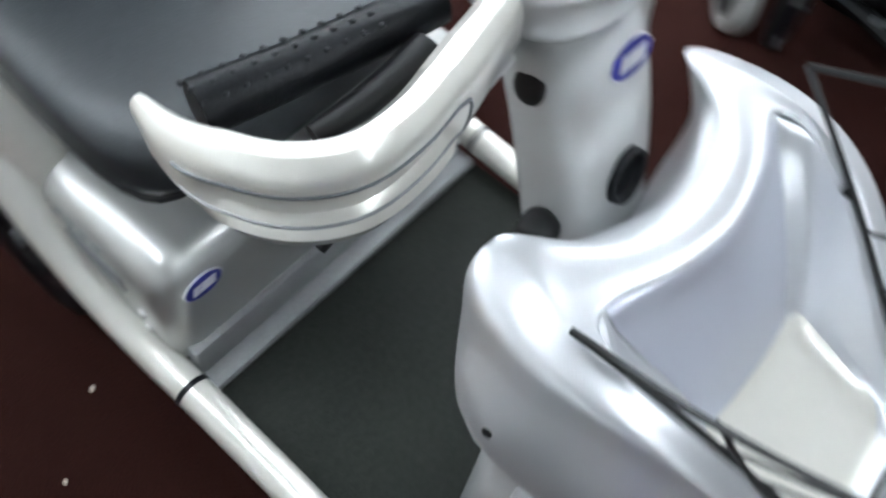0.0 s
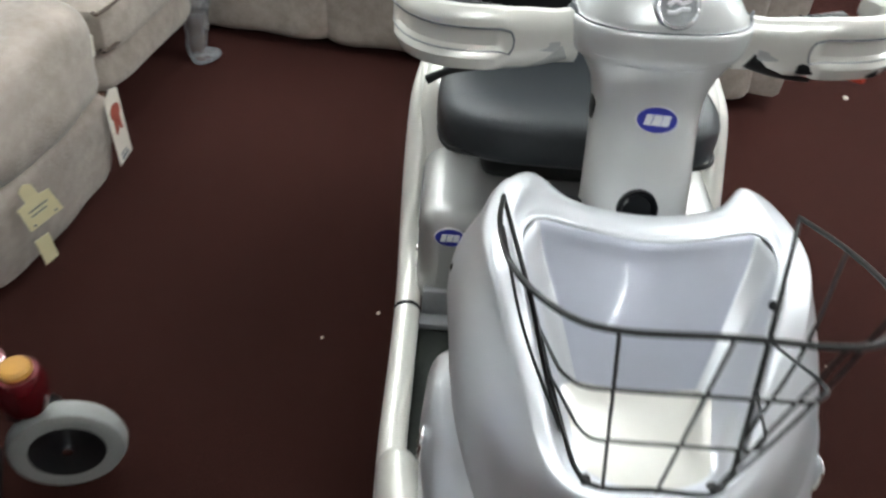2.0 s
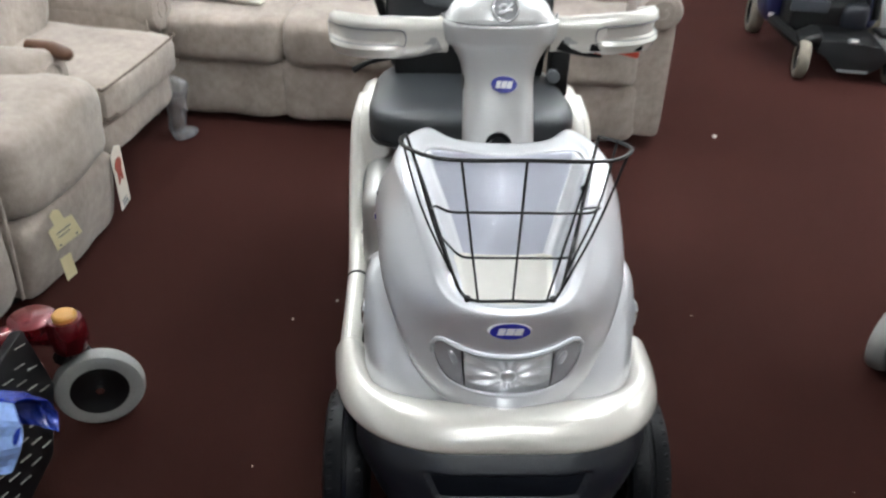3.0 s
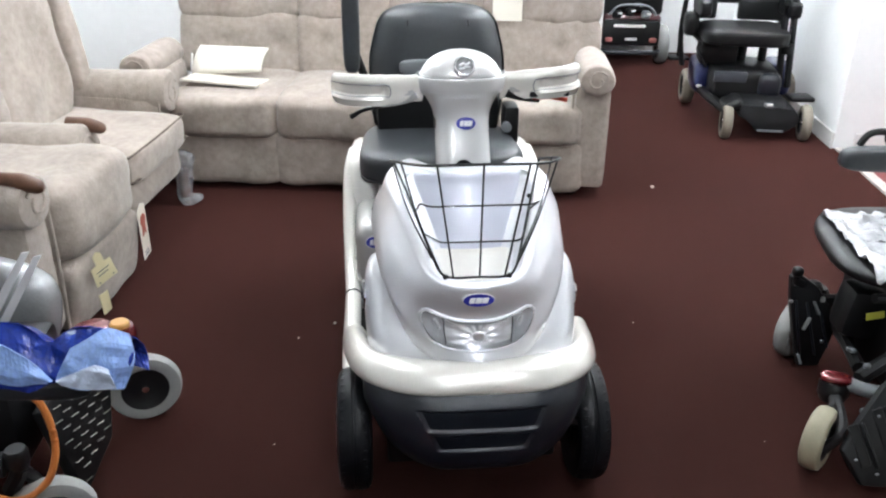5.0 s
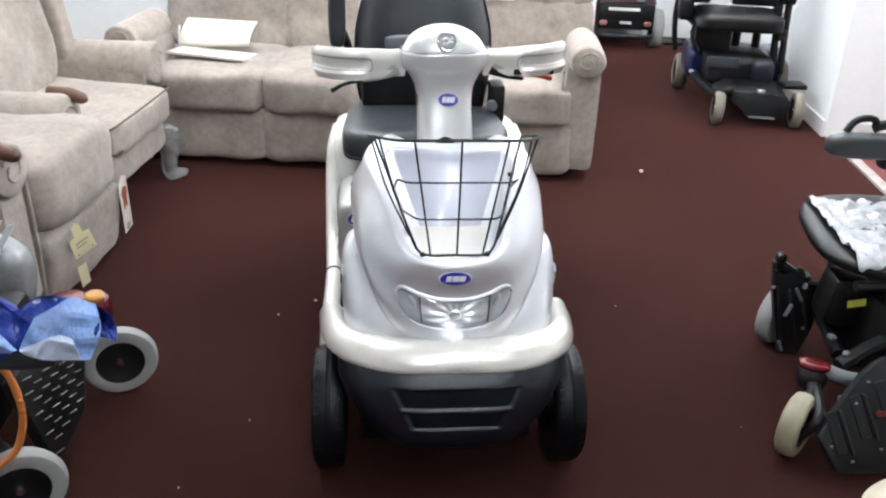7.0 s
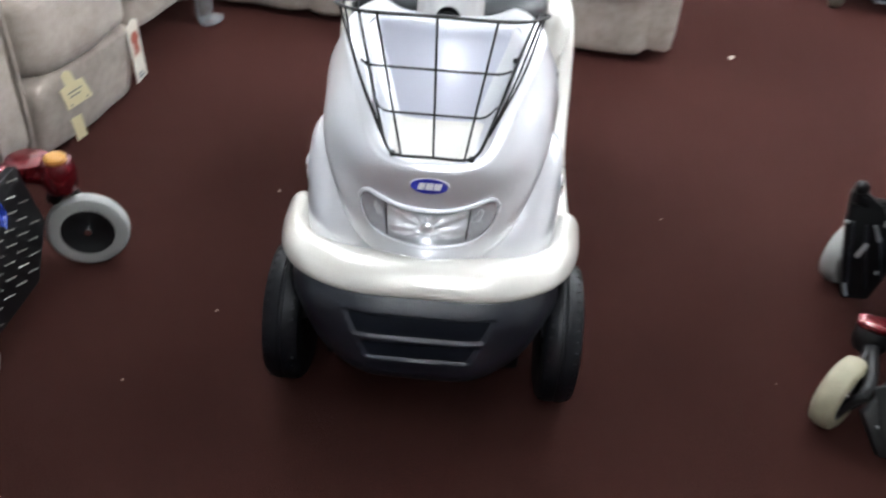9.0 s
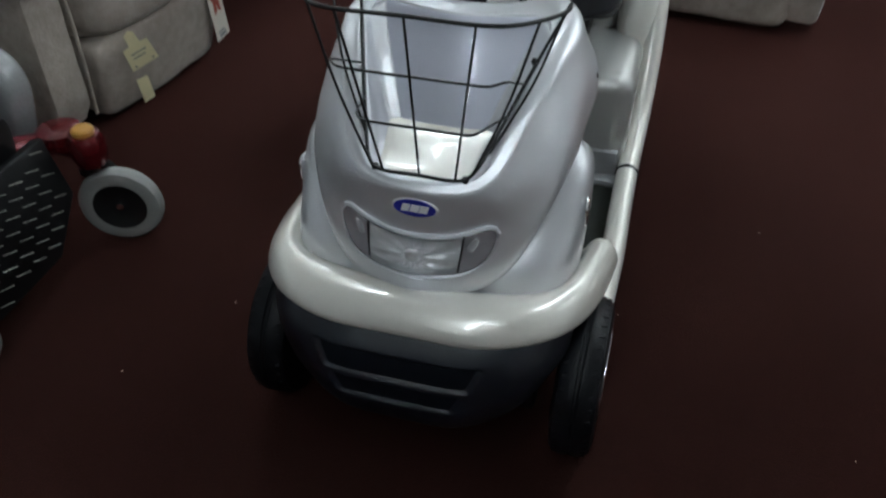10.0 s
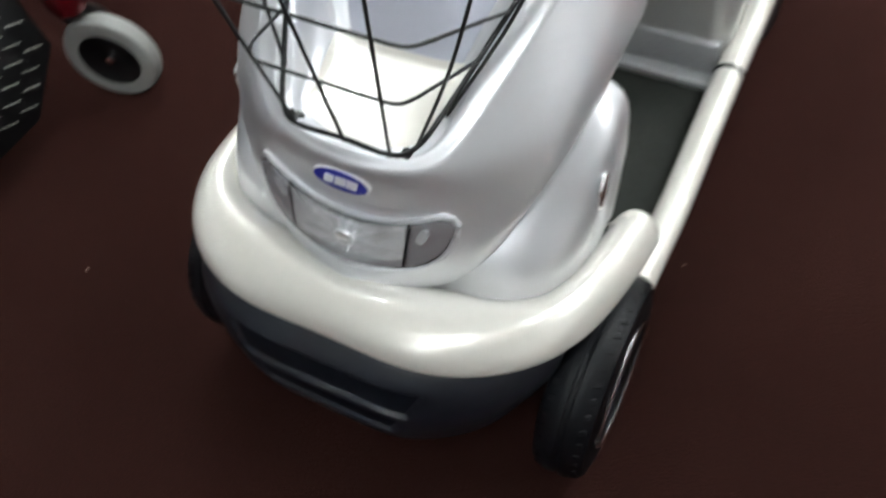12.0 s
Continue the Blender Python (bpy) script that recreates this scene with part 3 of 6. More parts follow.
badge(scooter, (0, nose_y(0, 0.577) - 0.001, 0.577), (0, -0.985, 0.10), 0.078, 0.034)

# side reflectors on the wings
for s in (-1, 1):
    part("side_reflector", pillow((0.012, 0.040, 0.056), pose(s * 0.264, 0.155, 0.508, 0, 0, s * 8), 0.8, 5), CHROME, scooter, "clear oval side reflector")
    part("cowl_stud", pillow((0.010, 0.016, 0.016), pose(s * 0.233, 0.322, 0.664), 1.0, 4), BLACK, scooter)

# wire basket
basket = part("wire_basket", join(
    tube([(-0.186, 0.303, 0.818), (-0.196, 0.19, 0.858), (-0.188, 0.075, 0.896), (-0.150, 0.0, 0.914), (-0.10, -0.026, 0.920), (0, -0.024, 0.920), (0.10, -0.026, 0.920), (0.150, 0.0, 0.914), (0.188, 0.075, 0.896), (0.196, 0.19, 0.858), (0.186, 0.303, 0.818)], 0.0033, 8, 6),
    tube([(-0.186, 0.303, 0.818), (-0.149, 0.198, 0.752), (-0.105, 0.075, 0.662), (-0.086, 0.034, 0.634), (-0.06, 0.019, 0.628), (0, 0.021, 0.627), (0.06, 0.019, 0.628), (0.086, 0.034, 0.634), (0.105, 0.075, 0.662), (0.149, 0.198, 0.752), (0.186, 0.303, 0.818)], 0.0031, 8, 5),
), WIRE, scooter, "black wire basket on the nose tray")


def basket_wire(pts):
    part("wire", tube(even_curve(pts, 7), 0.0022, 6, 1, smooth=False), WIRE, basket)


for x0, x1 in ((-0.101, -0.058), (0, 0.003), (0.101, 0.062)):
    basket_wire([(x0, -0.026, 0.920), mixp((x0, -0.026, 0.920), (x1, 0.018, 0.627), 0.5), (x1, 0.018, 0.627)])
for s in (-1, 1):
    basket_wire([(s * 0.176, 0.045, 0.905), (s * 0.135, 0.038, 0.76), (s * 0.086, 0.034, 0.632)])
    basket_wire([(s * 0.193, 0.19, 0.858), (s * 0.160, 0.13, 0.76), (s * 0.105, 0.075, 0.652)])
for z, hw, y in ((0.815, 0.135, 0.0), (0.722, 0.103, 0.011)):
    f = (z - 0.627) / 0.293
    back = mixp((0.105, 0.075, 0.662), (0.149, 0.198, 0.752), f * 1.2)
    side = [mixp((hw, y + 0.022, z), back, g) for g in (0.12, 0.5)]
    right = [(hw * 0.55, y, z), (hw * 0.86, y + 0.003, z), (hw * 0.98, y + 0.018, z), *side, back]
    basket_wire([(-a, b, c) for a, b, c in right[::-1]] + [(0, y, z)] + right)
for s in (-1, 1):
    part("basket_bolt", join(tube([(s * 0.076, 0.036, 0.600), (s * 0.076, 0.030, 0.628)], 0.006, 8, 1), pillow((0.018, 0.018, 0.012), pose(s * 0.076, 0.038, 0.613), 0.8, 3)), WIRE, scooter, "black basket bolt")

for s in (-1, 1):
    part("cowl_screw", pillow((0.007, 0.012, 0.012), pose(s * 0.2405, 0.314, 0.686, 0, -s * 15, 0), 0.9, 3), BLACK, scooter, "black cowl screw")
part("tray_bolt", pillow((0.010, 0.012, 0.012), pose(0.1455, 0.206, 0.755), 0.9, 3), BLACK, scooter, "black basket bolt")
# deck, side rails and their rings
part("deck", box((0.60, 0.50, 0.035), pose(0, 0.47, 0.165), 0.008), DECK, scooter, "black ribbed rubber deck mat")
part("kick_panel", box((0.57, 0.03, 0.075), pose(0, 0.738, 0.225), 0.008), KICK, scooter, "grey kick panel")
part("deck_trim", box((0.585, 0.040, 0.020), pose(0, 0.712, 0.190), 0.006), KICK, scooter, "silver strip at the deck's edge")
part("under_frame", box((0.44, 1.15, 0.08), pose(0, 0.62, 0.115), 0.01), BLACK, scooter, "black steel underframe")
for s in (-1, 1):
    rail = part("side_rail", tube([(s * 0.312, 0.240, 0.205), (s * 0.316, 0.40, 0.205), (s * 0.314, 0.56, 0.212), (s * 0.313, 0.72, 0.222)], 0.0265, 16, 5), PEARL, scooter, "pearl cream side rail")
    part("rail_ring", tube([(s * 0.3132, 0.702, 0.221), (s * 0.3131, 0.710, 0.2215)], 0.0278, 16, 1), RUBBER, rail, "black joint ring")
    part("rear_rail", tube([(s * 0.313, 0.712, 0.222), (s * 0.315, 0.80, 0.238), (s * 0.318, 0.90, 0.305), (s * 0.317, 0.985, 0.42), (s * 0.312, 1.05, 0.525), (s * 0.300, 1.12, 0.575)], 0.027, 14, 6, radii=(0.0265, 0.0265, 0.027, 0.029, 0.029, 0.024)), PEARL, scooter, "pearl cream rear body edge")

# rear body under the seat
part("battery_cover", box((0.60, 0.46, 0.262), pose(0, 0.965, 0.322), 0.045, 5), SILVER_BODY, scooter, "silver battery cover with rounded edges")
for s in (-1, 1):
    rows = []
    for y, zl, zt, xo, xi in ((0.955, 0.30, 0.40, 0.300, 0.27), (0.985, 0.30, 0.50, 0.312, 0.24), (1.03, 0.30, 0.575, 0.318, 0.23), (1.12, 0.30, 0.600, 0.320, 0.22), (1.25, 0.30, 0.585, 0.316, 0.22), (1.36, 0.30, 0.52, 0.30, 0.22), (1.42, 0.32, 0.42, 0.27, 0.22)):
        rows.append([Vector((s * x, y, z)) for x, z in ((xo, zl), (xo + 0.008, (zl + zt) / 2), (xo, zt - 0.035), (xo - 0.014, zt - 0.010), (xo - 0.035, zt), (xi, zt - 0.006), (xi - 0.01, zt - 0.03), (xi - 0.01, zl))])
    cols = [catmull([r[i] for r in rows], 4) for i in range(8)]
    part("rear_fender", skin([[c[k] for c in cols] for k in range(len(cols[0]))], caps=(True, True)), PEARL, scooter, "pearl rear fender beside the seat")
part("rear_cover", box((0.46, 0.40, 0.20), pose(0, 1.20, 0.42), 0.05, 4), SILVER_BODY, scooter)
badge(scooter, (-0.238, 0.7345, 0.398), (0, -1, 0.02), 0.062, 0.044)
part("charging_socket", pillow((0.060, 0.016, 0.088), pose(-0.008, 0.735, 0.372), 0.75, 6), mat("smoked_plastic", (0.07, 0.065, 0.05), 0.3, 0, 0.2, 30), scooter, "smoked oval socket cover")
for z in (0.29, 0.335):
    part("body_catch", pillow((0.008, 0.02, 0.014), pose(-0.301, 0.80, z - 0.02), 0.8, 3), CHROME, scooter)
part("side_vent", box((0.006, 0.16, 0.035), pose(-0.300, 0.90, 0.365, 0, 0, 0), 0.002, 1), GREY, scooter, "dark side vent")

# seat
cushion = pillow((0.53, 0.50, 0.124), pose(-0.02, 0.950, 0.624, -3, 0, 0), 0.46, 12)
for v in cushion.verts:
    v.co.x = -0.02 + (v.co.x + 0.02) * (1.0 - 0.22 * max(0, v.co.y - 0.80))
seat = part("seat_cushion", cushion, VINYL, scooter, "black vinyl seat cushion")
part("piping", tube([(-0.02 + sx * 0.256 * (0.96 - 0.05 * sy), 0.950 + sy * 0.232, 0.592 - 0.012 * sy) for sx, sy in ((-0.75, -0.98), (0, -1.02), (0.75, -0.98), (0.98, -0.75), (1.0, 0), (0.98, 0.75), (0.7, 1), (-0.7, 1), (-0.98, 0.75), (-1.0, 0), (-0.98, -0.75))], 0.005, 6, 4, closed=True), BLACK, seat)
part("seat_post", tube([(-0.01, 0.98, 0.40), (-0.01, 0.98, 0.56)], 0.05, 14, 1), BLACK, scooter)
# black seat mechanism that also stands in for the shadow under the cushion
part("seat_base_shade", box((0.36, 0.34, 0.09), pose(-0.01, 1.0, 0.515), 0.03, 3), BLACK, scooter)
back_rows = []
for z, hw, y, d in ((0.64, 0.17, 1.13, 0.05), (0.68, 0.215, 1.12, 0.08), (0.80, 0.228, 1.115, 0.10), (0.90, 0.227, 1.12, 0.11), (0.97, 0.213, 1.13, 0.11), (1.02, 0.196, 1.138, 0.105), (1.048, 0.170, 1.145, 0.09), (1.065, 0.125, 1.15, 0.06), (1.072, 0.06, 1.152, 0.025)):
    ring = []
    for k in range(28):
        a = math.tau * k / 28
        c, s = math.cos(a), math.sin(a)
        ring.append(Vector((-0.015 + hw * math.copysign(abs(c) ** 0.55, c), y + d / 2 * math.copysign(abs(s) ** 0.7, s) - 0.02 * (1 - c * c) * (s < 0) + 0.03 * c * c * (s < 0), z)))
    back_rows.append(ring)
tracks = [catmull([r[i] for r in back_rows], 4) for i in range(28)]
backrest = part("backrest", skin([[t[k] for t in tracks] for k in range(len(tracks[0]))], caps=(True, True)), VINYL, scooter, "black vinyl backrest")
for x in (-0.115, 0.085):
    part("stitched_seam", tube([(x, 1.072, 0.72), (x * 1.02, 1.062, 0.85), (x * 1.02, 1.063, 0.94), (x * 0.98, 1.074, 1.03)], 0.0025, 5, 3), BLACK, backrest)
part("lumbar_panel", pillow((0.26, 0.03, 0.055), pose(-0.015, 1.052, 0.883), 0.5, 4), GREY, backrest, "grey lumbar patch")
# black block over the lower part of the backrest
part("back_low_block", pillow((0.41, 0.06, 0.15), pose(-0.015, 1.058, 0.730), 0.3, 6), BLACK, scooter, "black block at the backrest's lower end")
part("armrest", pillow((0.058, 0.075, 0.34), pose(-0.300, 1.16, 1.015, -4, 0, 0), 0.4, 6), VINYL, scooter, "black armrest folded upright")
part("armrest_arm", tube([(-0.215, 1.17, 0.66), (-0.235, 1.19, 0.74), (-0.27, 1.195, 0.85), (-0.295, 1.18, 0.92)], 0.014, 8, 4), BLACK, scooter)
part("armrest_bracket", box((0.05, 0.09, 0.13), pose(0.225, 1.02, 0.70), 0.012), BLACK, scooter, "black armrest bracket")
part("bracket_knob", lathe([(0, -0.012), (0.016, -0.012), (0.018, 0.012), (0, 0.014)], 12, pose(0.205, 0.97, 0.70, 90, 0, 0)), GREY, scooter)

part("tilt_knob", join(pillow((0.038, 0.038, 0.036), pose(-0.086, 0.394, 0.738), 0.7, 5), tube([(-0.06, 0.40, 0.74), (-0.09, 0.392, 0.742)], 0.012, 8, 1)), BLACK, scooter, "black tiller tilt knob")
# decal of plain dark bars and two pale arrows on the cover's flank
for k in range(6):
    part("decal_bar", box((0.0016, 0.016, 0.012), pose(-0.3008, 0.86 + 0.026 * k, 0.415), 0.0004, 1), GREY, scooter)
# tiller column and head
TURN = 4.0
tm = pose(0, 0.455, 0, 0, 0, TURN) @ pose(0, -0.455, 0)
col_rows = []
for z, yc, hw, d in ((0.60, 0.375, 0.070, 0.085), (0.70, 0.395, 0.074, 0.090), (0.80, 0.425, 0.073, 0.094), (0.87, 0.452, 0.072, 0.095), (0.91, 0.462, 0.078, 0.10), (0.94, 0.468, 0.094, 0.11), (0.962, 0.470, 0.108, 0.125)):
    ring = []
    for k in range(32):
        a = math.tau * k / 32
        c, s = math.cos(a), math.sin(a)
        ring.append(tm @ Vector((hw * math.copysign(abs(c) ** 0.6, c), yc + d / 2 * math.copysign(abs(s) ** 0.75, s), z)))
    col_rows.append(ring)
tracks = [catmull([r[i] for r in col_rows], 4) for i in range(32)]
part("tiller_column", skin([[t[k] for t in tracks] for k in range(len(tracks[0]))], caps=(True, True)), COLUMN, scooter, "neutral silver tiller column")
head_rows = []
for z, yc, hw, d in ((0.945, 0.470, 0.098, 0.112), (0.958, 0.470, 0.112, 0.128), (0.985, 0.472, 0.117, 0.136), (0.997, 0.473, 0.116, 0.136), (1.000, 0.473, 0.108, 0.126), (1.008, 0.474, 0.104, 0.124), (1.023, 0.478, 0.094, 0.115), (1.038, 0.482, 0.077, 0.096), (1.049, 0.486, 0.055, 0.068), (1.056, 0.488, 0.032, 0.040), (1.0585, 0.489, 0.011, 0.014)):
    ring = []
    for k in range(36):
        a = math.tau * k / 36
        c, s = math.cos(a), math.sin(a)
        ring.append(tm @ Vector((hw * math.copysign(abs(c) ** 0.8, c), yc + d / 2 * math.copysign(abs(s) ** 0.8, s), z)))
    head_rows.append(ring)
tracks = [catmull([r[i] for r in head_rows], 3) for i in range(36)]
head = part("tiller_head", skin([[t[k] for t in tracks] for k in range(len(tracks[0]))], caps=(True, True)), COLUMN, scooter, "neutral silver domed tiller head")
part("head_seam", tube([tm @ Vector((0.1125 * math.copysign(abs(math.cos(a)) ** 0.8, math.cos(a)), 0.473 + 0.0655 * math.copysign(abs(math.sin(a)) ** 0.8, math.sin(a)), 1.000)) for a in (math.tau * k / 28 for k in range(28))], 0.0012, 5, 1, closed=True), GREY, head)
em = tm @ pose(0, 0.4225, 1.0280, 60, 0, 0)
emblem = part("emblem", lathe([(0.0, -0.002), (0.027, -0.002), (0.028, 0.003), (0.025, 0.005), (0.022, 0.0035), (0.0, 0.0035)], 28, em), KICK, head, "round grey emblem with white curves")
part("emblem_ring", tube([em @ Vector((0.0245 * math.cos(a), 0.0245 * math.sin(a), 0.005)) for a in (math.tau * k / 24 for k in range(24))], 0.0022, 6, 1, closed=True), CHROME, emblem)
for s in (-1, 1):
    part("emblem_mark", tube([em @ Vector((-0.013, s * 0.004 - 0.003, 0.0045)), em @ Vector((-0.004, s * 0.007, 0.0045)), em @ Vector((0.004, s * 0.003, 0.0045)), em @ Vector((0.014, s * 0.006 + 0.003, 0.0045))], 0.0028, 6, 4), WHITE, emblem)
badge(scooter, tm @ Vector((0.004, 0.4055, 0.882)), (-0.06, -0.95, 0.30), 0.056, 0.036)
part("tiller_socket", lathe([(0.0, -0.004), (0.019, -0.004), (0.0235, 0.003), (0.027, 0.0035), (0.028, -0.006)], 24, pose(0, 0.363, 0.768, 72, 0, 0)), RUBBER, scooter, "dark round rubber socket")
part("column_bolt", pillow((0.007, 0.030, 0.044), tm @ pose(-0.0705, 0.452, 0.876), 0.9, 4), BLACK, scooter)


def grip_body(path, s):
    """A flat band with an inset panel between an upper and a lower lip."""
    plain = [(-0.014, 0.022), (-0.006, 0.031), (0.006, 0.031), (0.014, 0.024), (0.017, 0.014), (0.018, 0.008), (0.018, 0.0), (0.018, -0.010), (0.017, -0.016), (0.015, -0.024), (0.008, -0.031), (-0.005, -0.031), (-0.014, -0.022)]
    cut = [(-0.014, 0.022), (-0.006, 0.033), (0.006, 0.034), (0.014, 0.028), (0.017, 0.017), (0.016, 0.0115), (0.0095, 0.009), (0.0095, -0.010), (0.0165, -0.0135), (0.020, -0.020), (0.012, -0.033), (-0.005, -0.033), (-0.014, -0.022)]
    line, rings = even_curve(path, 8), []
    n = len(line)
    for i, p in enumerate(line):
        d = (line[min(i + 1, n - 1)] - line[max(i - 1, 0)]).normalized()
        out = Vector((d.y, -d.x, 0)).normalized() * s
        f = i / (n - 1)
        g = min(1, max(0, (f - 0.27) / 0.03)) * min(1, max(0, (0.80 - f) / 0.08))
        k = np.interp(f, (0, 0.1, 0.2, 0.6, 0.75, 0.9, 1), (0.95, 0.90, 1.0, 1.0, 0.95, 0.62, 0.34))
        w = 1.0
        rings.append([tm @ (p + out * (mixp(a, b, g)[0] * k * w) + Vector((0, 0, mixp(a, b, g)[1] * k * (1.4 if a[1] < 0 else 1.0)))) for a, b in zip(plain, cut)])
    a, b = int(n * 0.27), int(n * 0.84)
    return skin(rings, caps=(True, True)), [r[5] for r in rings[a:b:2]], [r[8] for r in rings[a:b:2]]


def handle(s):
    """One grip: a flat loop that runs out from the head and curls back to the rider."""
    path = [(s * 0.106, 0.470, 0.978), (s * 0.145, 0.462, 0.978), (s * 0.19, 0.455, 0.9785), (s * 0.24, 0.449, 0.980), (s * 0.281, 0.455, 0.981), (s * 0.308, 0.478, 0.980), (s * 0.322, 0.515, 0.976), (s * 0.326, 0.552, 0.974), (s * 0.320, 0.586, 0.973)]
    path = [(x, y, z - 0.007 + (0.010 * (x - 0.106) / 0.22 if s > 0 else 0)) for x, y, z in path]
    body, upper, lower = grip_body(path, s)
    grip = part("handlebar_grip", body, PEARL, scooter, "pearl loop shaped handlebar grip")
    # grey lines stand in for the shade round the inset panel
    part("groove_shade", tube(upper, 0.0017, 5, 1, smooth=False), GREY, grip, "grey line standing in for shade along the grip's groove")
    part("groove_shade", tube(lower, 0.0012, 5, 1, smooth=False), KICK, grip, "pale grey line standing in for shade along the grip's lower lip")
    part("groove_end_shade", tube([upper[0], upper[0] * 0.7 + lower[0] * 0.3 + Vector((-s * 0.004, 0, 0)), upper[0] * 0.3 + lower[0] * 0.7 + Vector((-s * 0.004, 0, 0)), lower[0]], 0.0014, 5, 4), GREY, grip)
    part("grip_joint", tube([tm @ Vector((s * 0.113, 0.469, 0.978)), tm @ Vector((s * 0.116, 0.468, 0.978))], 0.0298, 14, 1, flat=0.62), GREY, grip)
    # a greyer block stands in for the shaded recess
    part("pocket_shade", box((0.034, 0.010, 0.018), tm @ pose(s * 0.143, 0.4505, 0.958, 0, 0, -s * 10), 0.004), SILVER_BODY, grip, "grey block standing in for a shaded recess under the grip")
    clamp = part("lever_clamp", join(tube([tm @ Vector((s * 0.125, 0.474, 0.951)), tm @ Vector((s * 0.165, 0.468, 0.946))], 0.014, 10, 1), pillow((0.028, 0.03, 0.03), tm @ pose(s * 0.150, 0.468, 0.946), 0.8, 3)), BLACK, scooter, "black brake lever clamp")
    bracket = [(s * 0.122, 0.462, 0.950), (s * 0.150, 0.460, 0.938), (s * 0.180, 0.460, 0.929), (s * 0.212, 0.462, 0.922)]
    lever = [(s * 0.200, 0.462, 0.924), (s * 0.235, 0.464, 0.917), (s * 0.265, 0.468, 0.907), (s * 0.292, 0.474, 0.890)] if s < 0 else [(0.165, 0.460, 0.931), (0.21, 0.460, 0.930), (0.25, 0.464, 0.928), (0.292, 0.472, 0.918)]
    part("lever_bracket", tube([tm @ Vector(p) for p in bracket], 0.011, 10, 5, radii=(0.016, 0.012, 0.009, 0.006)), SILVER_BODY if s < 0 else BLACK, scooter, "silver lever bracket" if s < 0 else "black lever bracket")
    part("brake_lever", tube([tm @ Vector(p) for p in lever], 0.0075, 8, 5, radii=(0.007, 0.006, 0.005, 0.0068)), BLACK if s < 0 else ORANGE, scooter, "black brake lever" if s < 0 else "orange red brake lever")
    # the rider's rubber grip behind the loop, pimpled along its top, and the thumb paddle beneath
    bar = [tm @ Vector(p) for p in ((s * 0.112, 0.519, 0.947), (s * 0.169, 0.534, 0.949), (s * 0.228, 0.551, 0.949), (s * 0.291, 0.573, 0.948))]
    pimples = [pillow((0.005, 0.005, 0.003), Matrix.Translation(bar[1].lerp(bar[3], k / 9) + Vector((0, side * 0.011, 0.0155 if side else 0.0185))), 0.9, 2) for k in range(10) for side in (-1, 0, 1)]
    part("rubber_grip", join(tube(bar, 0.0185, 14, 5, radii=(0.016, 0.0185, 0.0185, 0.020)), *pimples), RUBBER, scooter, "black pimpled rubber hand grip")
    part("thumb_paddle", tube([tm @ Vector(p) for p in ((s * 0.151, 0.496, 0.944), (s * 0.200, 0.502, 0.938), (s * 0.250, 0.514, 0.932))], 0.012, 10, 4, radii=(0.016, 0.012, 0.008)), BLACK, scooter, "black thumb paddle")
    if s > 0:
        part("switch_pad", box((0.11, 0.03, 0.020), tm @ pose(0.235, 0.452, 0.946), 0.006), BLACK, grip, "black switch pad under the grip")


handle(-1)
handle(1)


# wheels
def wheel(parent, c, r, w, tyre_mat, hub_mat, label, spokes=5, turn=0.0):
    """A tyre with grooves, a rim with spokes and a hub cap; the axle lies along x."""
    m = pose(*c, 0, 90, 0) if not turn else pose(*c, 0, 0, turn) @ pose(0, 0, 0, 0, 90, 0)
    t = part("wheel", lathe([(r * 0.60, -w * 0.40), (r * 0.80, -w * 0.50), (r * 0.93, -w * 0.44), (r, -w * 0.22), (r, -w * 0.06), (r * 0.985, -w * 0.03), (r * 0.985, w * 0.03), (r, w * 0.06), (r, w * 0.22), (r * 0.93, w * 0.44), (r * 0.80, w * 0.50), (r * 0.60, w * 0.40), (r * 0.60, -w * 0.40)], 36, m, False), tyre_mat, parent, label)
    part("rim", lathe([(0.0, -w * 0.20), (r * 0.45, -w * 0.22), (r * 0.56, -w * 0.40), (r * 0.62, -w * 0.41), (r * 0.62, w * 0.41), (r * 0.56, w * 0.40), (r * 0.45, w * 0.22), (0.0, w * 0.20)], 28, m), hub_mat, t, "dark wheel rim")
    part("hub_cap", lathe([(0.0, -w * 0.42), (r * 0.10, -w * 0.40), (r * 0.16, -w * 0.2), (r * 0.16, w * 0.2), (r * 0.10, w * 0.40), (0.0, w * 0.42)], 14, m), GREY, t)
    for k in range(spokes):
        part("spoke", box((r * 0.09, r * 0.42, w * 0.60), m @ pose(0, 0, 0, 0, 0, 360 * k / spokes) @ pose(0, r * 0.33, 0), 0.003, 1), hub_mat, t)
    return t


